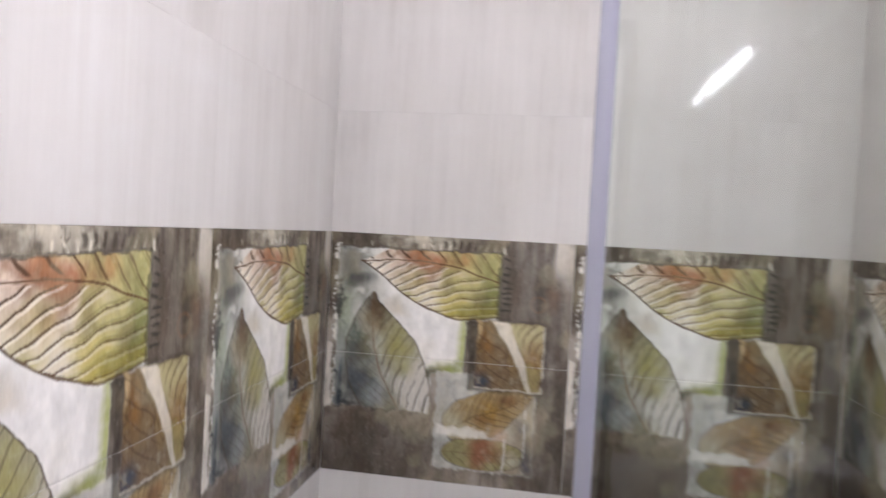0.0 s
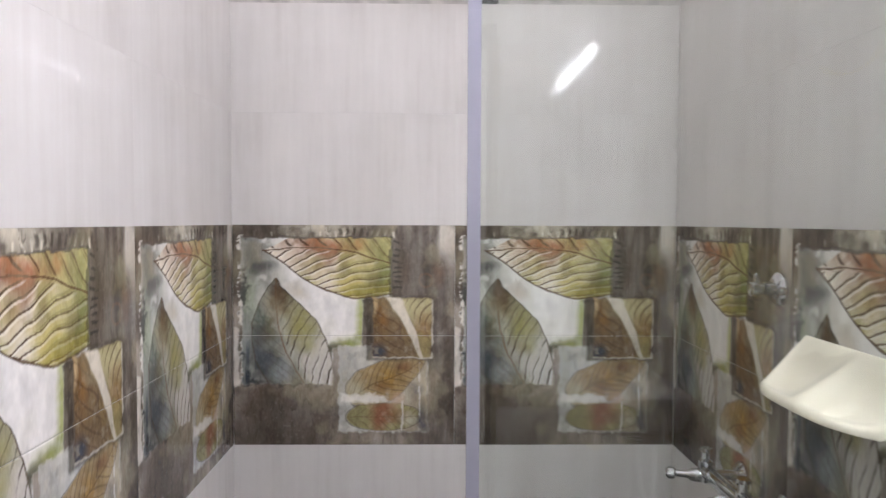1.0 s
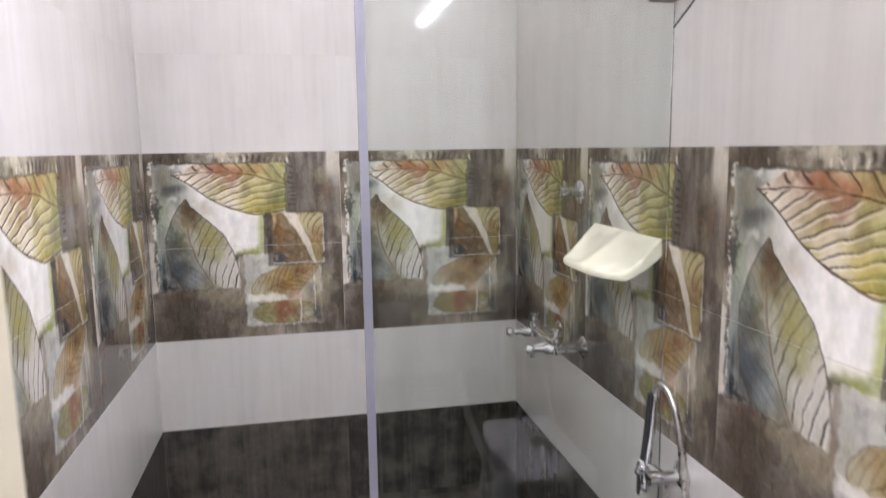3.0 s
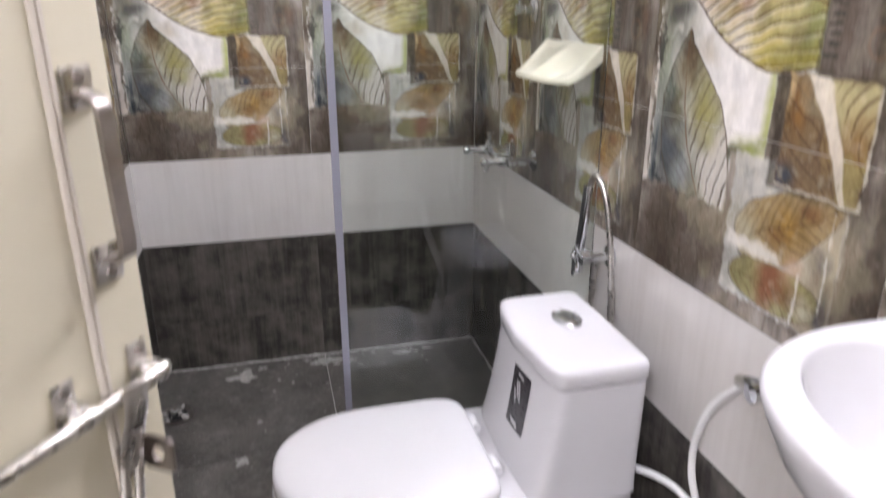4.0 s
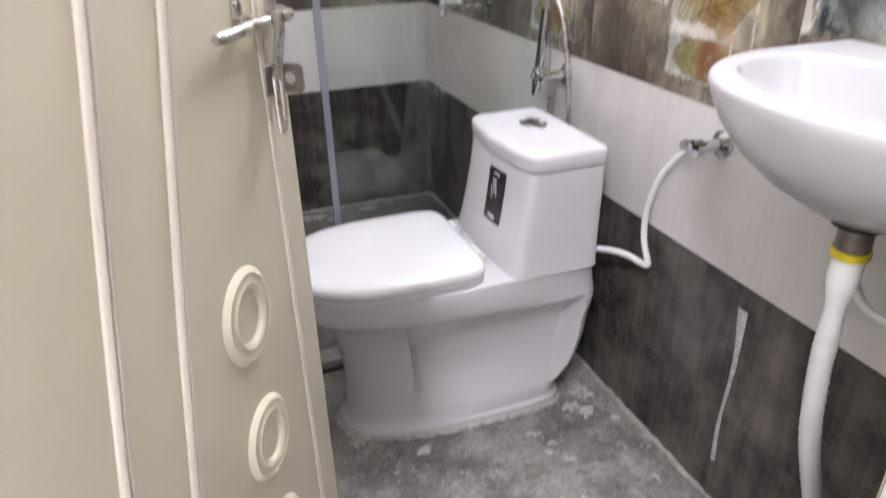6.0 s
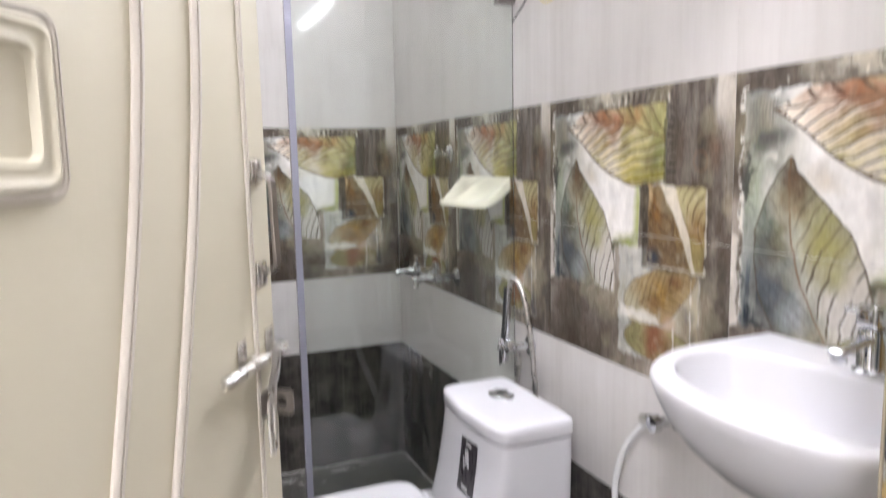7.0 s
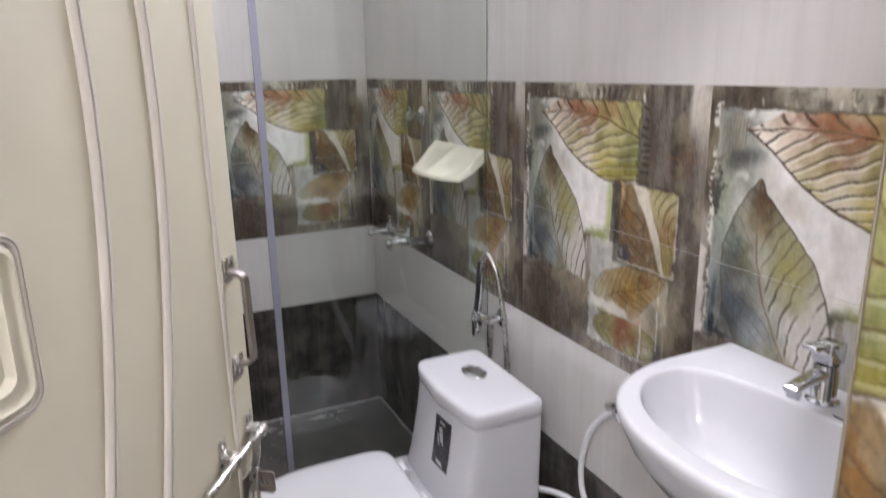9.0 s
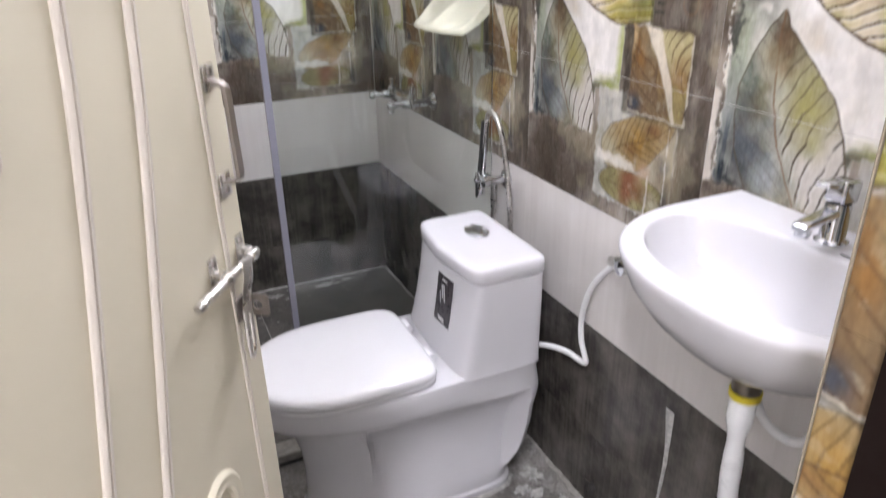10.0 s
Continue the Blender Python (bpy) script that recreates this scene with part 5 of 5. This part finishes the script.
def supply_hoses():
    v = thing("angle_valve", "small chrome angle valve on the wall", "valve")
    vy, vz = -1.680, 0.842
    bm = bmesh.new()
    lathe(bm, (W, vy, vz), (-1, 0, 0), [(0, 0), (0, 0.027), (0.004, 0.027), (0.012, 0.016), (0.014, 0.011), (0.05, 0.011), (0.052, 0.016), (0.068, 0.015), (0.070, 0)], 22)
    part("body", bm, M_CHROME, v)
    bm = bmesh.new()
    lathe(bm, (W - 0.035, vy, vz), (0, 1, -0.25), [(0, 0.010), (0.025, 0.010), (0.025, 0.0125), (0.04, 0.0125), (0.042, 0.008), (0.042, 0)], 16)
    part("outlet", bm, M_CHROME, v)
    h = thing("supply_hose", "white plastic supply hose from valve to toilet", "hose")
    bm = bmesh.new()
    sweep(bm, spline([(W - 0.035, vy + 0.040, vz - 0.010), (W - 0.038, -1.602, 0.792), (W - 0.04, -1.562, 0.737), (W - 0.04, -1.535, 0.657), (W - 0.04, -1.537, 0.588), (W - 0.041, -1.558, 0.549), (W - 0.042, -1.563, 0.536),
                      (W - 0.045, -1.545, 0.532), (W - 0.050, -1.50, 0.531), (W - 0.062, -1.452, 0.523), (W - 0.085, -1.39, 0.505)], 8), 0.0070, 12)
    part("tube", bm, M_WHITEPIPE, h)
    bm = bmesh.new()
    lathe(bm, (W - 0.035, vy + 0.036, vz - 0.009), (-0.03, 1, -0.3), [(0, 0.010), (0, 0.0115), (0.03, 0.0115), (0.032, 0.009)], 14)
    part("ferrule", bm, M_STEEL, h)
    h = thing("supply_hose", "white plastic hose feeding the basin tap", "hose")
    bm = bmesh.new()
    sweep(bm, spline([(W - 0.05, -2.020, 0.90), (W - 0.05, -2.022, 0.82), (W - 0.05, -2.035, 0.758), (W - 0.05, -2.057, 0.724), (W - 0.05, -2.096, 0.716), (W - 0.05, -2.129, 0.731), (W - 0.05, -2.152, 0.765), (W - 0.05, -2.165, 0.82), (W - 0.05, -2.168, 0.90)], 8), 0.0078, 12)
    part("tube", bm, M_WHITEPIPE, h)


supply_hoses()


# ---- marks and litter ----
def splash(name, x, y, z, r, seed, label, aspect=1.0, h=0.003):
    rnd = random.Random(seed)
    n = 30
    rad = [r * (0.25 + 1.0 * rnd.random() ** 1.3) for _ in range(n)]
    rad = [(rad[k - 1] + rad[k] * 3 + rad[(k + 1) % n]) / 5 for k in range(n)]
    bm = bmesh.new()
    loops = []
    for f, hh in ((1.0, 0.0), (0.85, h * 0.7), (0.4, h)):
        loops.append([Vector((x + rad[k] * f * math.cos(2 * math.pi * k / n) * aspect, y + rad[k] * f * math.sin(2 * math.pi * k / n), z + hh)) for k in range(n)])
    rings(bm, loops)
    return tagged(part(name, bm, M_SPLASH), label, "cement splash", "cement splashes on the floor")


for i, (x, y, r, a) in enumerate(((1.125, -1.405, 0.040, 0.8), (1.10, -1.475, 0.026, 1.1), (1.155, -1.52, 0.022, 0.7), (1.07, -1.445, 0.018, 1.5), (0.93, -1.50, 0.016, 1.8), (0.66, -1.45, 0.02, 1.4), (0.52, -1.36, 0.03, 0.7))):
    splash("cement_splash", x, y, FLOOR + 0.0012, r, 400 + i, "flat dried white cement smear beside the toilet foot", a, 0.0016)
rnd = random.Random(11)
SPOTS = [(0.60, -0.055, 0.035, 1.8), (0.69, -0.075, 0.025, 1.5), (0.90, -0.06, 0.028, 1.4), (1.0, -0.045, 0.012, 2.2), (0.30, -0.10, 0.05, 1.4), (0.36, -0.06, 0.02, 1.2), (0.42, -0.16, 0.014, 0.6),
         (0.47, -0.19, 0.012, 0.6), (0.35, -0.42, 0.015, 1.0), (0.30, -0.62, 0.03, 1.1), (0.44, -0.74, 0.010, 1.0)]
for i, (x, y, r, a) in enumerate(SPOTS):
    splash("cement_splash", x, y, WET + 0.0015, r, i, "dried white cement splash on the shower floor", a)
for i in range(34):
    t = rnd.random() ** 1.6
    splash("cement_splash", rnd.uniform(0.25, 1.1), -0.03 - 0.30 * t, WET + 0.0015, rnd.uniform(0.003, 0.012) * (1.3 - t), 200 + i, "dried white cement splash on the shower floor", rnd.uniform(0.8, 1.9), 0.002)
for i in range(96):
    x, y = rnd.uniform(0.42, 1.17), rnd.uniform(-2.0, -1.44)
    splash("cement_splash", x, y, FLOOR + 0.0015, rnd.uniform(0.0020, 0.0062) * (2.4 if i % 8 == 0 else 1), 50 + i, "dried white cement splash on the dry floor", rnd.uniform(0.8, 1.5), 0.0015)


def floor_litter():
    bm = bmesh.new()
    sweep(bm, spline([(0.858, -1.762, FLOOR + 0.006), (0.875, -1.756, FLOOR + 0.008), (0.893, -1.750, FLOOR + 0.006)], 5), 0.0045, 8)
    tagged(part("rubber_scrap", bm, M_BLACK), "short black scrap lying on the floor", "litter")
    # smear of white cement on the dark tiles
    bm = bmesh.new()
    loops = []
    r2 = random.Random(3)
    for k in range(16):
        t = k / 15
        z, wd = 0.175 + 0.375 * t, 0.0025 + 0.006 * abs(t - 0.38) ** 0.6 + (0.006 if t > 0.75 else 0) * (t - 0.75) / 0.25 + 0.001 * r2.random()
        y = -1.807 + 0.004 * math.sin(t * 7)
        loops.append([Vector((W, y - wd, z)), Vector((W - 0.0035, y - wd * 0.5, z)), Vector((W - 0.0035, y + wd * 0.5, z)), Vector((W, y + wd, z))])
    rings(bm, loops)
    tagged(part("cement_smear", bm, M_SPLASH), "white cement smear down a tile joint", "cement splash")


floor_litter()


def floor_drain():
    d = thing("floor_drain", "dark clogged floor drain with debris", "drain")
    x, y = 0.080, -0.310
    bm = bmesh.new()
    lathe(bm, (x, y, WET), (0, 0, 1), [(0, 0.055), (0.003, 0.055), (0.004, 0.046), (0.002, 0.040), (0.002, 0)], 28)
    part("grate", bm, M_DARKSTEEL, d)
    # closed black disc; the opening's inner shade is only its colour
    bm = bmesh.new()
    lathe(bm, (x, y, WET + 0.0022), (0, 0, 1), [(0, 0.036), (0.0012, 0.035), (0.0012, 0)], 24)
    part("outlet", bm, M_BLACK, d, "black disc standing in for the outlet's dark inside")
    rnd = random.Random(31)
    bm = bmesh.new()
    for k in range(14):
        a, r = rnd.uniform(0, 6.28), 0.048 * rnd.random() ** 0.6
        e = 0.004 + 0.009 * rnd.random()
        add_box(bm, (-e, -e * 0.5, 0), (e, e * 0.5, e * 0.6), e * 0.15, 1, pose(x + r * math.cos(a), y + r * math.sin(a), WET + 0.0036, rnd.uniform(-15, 15), rnd.uniform(-15, 15), rnd.uniform(0, 180)))
    part("debris", bm, M_SPLASH, d, "pale mortar crumbs")


floor_drain()


# ---- tiles, last ----
def lay_tile(me, m, parent):
    ob = new("tile", me)
    ob.parent = parent
    ob.matrix_world = m
    return ob


UP, DOWN = deco_mesh(0, 1, 0, 0.5), deco_mesh(0, 1, 0.5, 1)
FUP, FDOWN = deco_mesh(0, 0.75, 0, 0.5, 0.005), deco_mesh(0, 0.75, 0.5, 1, 0.005)
SIZES = {}


def plain_mesh(w, h, dark):
    key = (round(w, 3), round(h, 3), dark)
    if key not in SIZES:
        me = mesh_of(box((0.00012, 0, 0.00012), (w - 0.00012, TH, h - 0.00012), 0.0001, 1), M_DARK if dark else M_LIGHT, 0)
        SIZES[key] = me
    return SIZES[key]


FACES = (
    (wall_back, lambda k: pose(0.6 * k, 0, 0), 2, 0.6),
    (wall_left, lambda k: pose(0, -L + 0.6 * k, 0, 0, 0, 90), 4, 0.6),
    (wall_right, lambda k: pose(W, -0.6 * k, 0, 0, 0, -90), 4, 0.6),
    (wall_front, lambda k: pose(W, -L, 0, 0, 0, 180), 1, 0.45),
)
for wall, place, count, wide in FACES:
    for k in range(count):
        m = place(k)
        for z, h, dark in ((0.0, 0.3, True), (0.3, 0.3, True), (0.6, 0.3, False), (1.5, 0.3, False), (1.8, TILE_TOP - 1.8, False)):
            lay_tile(plain_mesh(wide, h, dark), m @ pose(0, 0, z), wall)
        lay_tile(UP if count > 1 else FUP, m @ pose(0, 0, 1.2), wall)
        lay_tile(DOWN if count > 1 else FDOWN, m @ pose(0, 0, 0.9), wall)
for za, zb, grout in ((0.0, 0.6, M_DARKGROUT), (0.6, TILE_TOP - 0.002, M_GROUT)):
    part("grout_bed", box((0, 0.0013, za), (W, TH - 0.001, zb)), grout, wall_back, smooth=0)
    part("grout_bed", box((-TH + 0.001, -L, za), (-0.0013, 0.0, zb)), grout, wall_left, smooth=0)
    part("grout_bed", box((W + 0.0013, -L, za), (W + TH - 0.001, 0.0, zb)), grout, wall_right, smooth=0)

# tiled reveal of the doorway and its raw tile edge
for v0, v1, z in ((0, 0.5, 1.2), (0.5, 1, 0.9)):
    me = deco_mesh(0.655, 0.725, v0, v1, 0.002)
    ob = lay_tile(me, pose(DX1, -L - 0.001, z, 0, 0, -90) @ Matrix.Diagonal((1, 0.39, 1, 1)), wall_front)
for z, h, dark in ((FLOOR, 0.528, True), (0.6, 0.3, False), (1.5, 0.6, False)):
    lay_tile(plain_mesh(0.042, h, dark), pose(DX1, -L - 0.001, z, 0, 0, -90) @ Matrix.Diagonal((1, 0.39, 1, 1)), wall_front)
part("tile_edge", box((DX1 - 0.001, -L - 0.0005, FLOOR), (DX1 + 0.0145, -L + 0.0015, DTOP), 0.0007, 1), M_BISCUIT, wall_front, "raw beige tile edge", 0)


# floor tiles
def floor_tiles(x0, x1, y0, y1, top, size, material):
    me_cache = {}
    nx, ny = math.ceil((x1 - x0) / size), math.ceil((y1 - y0) / size)
    for i in range(nx):
        for j in range(ny):
            a0, b1 = x0 + i * size, y1 - j * size
            w, d = min(size, x1 - a0), min(size, b1 - y0)
            key = (round(w, 3), round(d, 3))
            if key not in me_cache:
                me_cache[key] = mesh_of(box((0.001, -d + 0.001, -top + 0.002), (w - 0.001, -0.001, 0), 0.0012, 1), material, 0)
            ob = new("tile", me_cache[key])
            ob.parent = floor
            ob.matrix_world = pose(a0, b1, top)


floor_tiles(0.0, W, -1.0, 0.0, WET, 0.6, M_WET)
floor_tiles(0.0, W, -L - 0.13, -1.055, FLOOR, 1.2, M_FLOOR)
part("grout_bed", box((0, -L - 0.13, 0.001), (W, -1.055, FLOOR - 0.003)), M_GROUT, floor, smooth=0)
part("grout_bed", box((0, -1.0, 0.001), (W, 0, WET - 0.003)), M_GROUT, floor, smooth=0)
structure("kerb", box((0, -1.062, WET - 0.022), (W, -1.0, KERB), 0.004), M_KERB, "pale grey stone kerb at the shower edge", "kerb")
# riser coloured black: the shade under the kerb is put into its colour
structure("kerb_riser", box((0, -1.052, 0.001), (W, -1.0, WET - 0.023)), M_BLACK, "recessed riser below the kerb, black for its shade", "kerb")
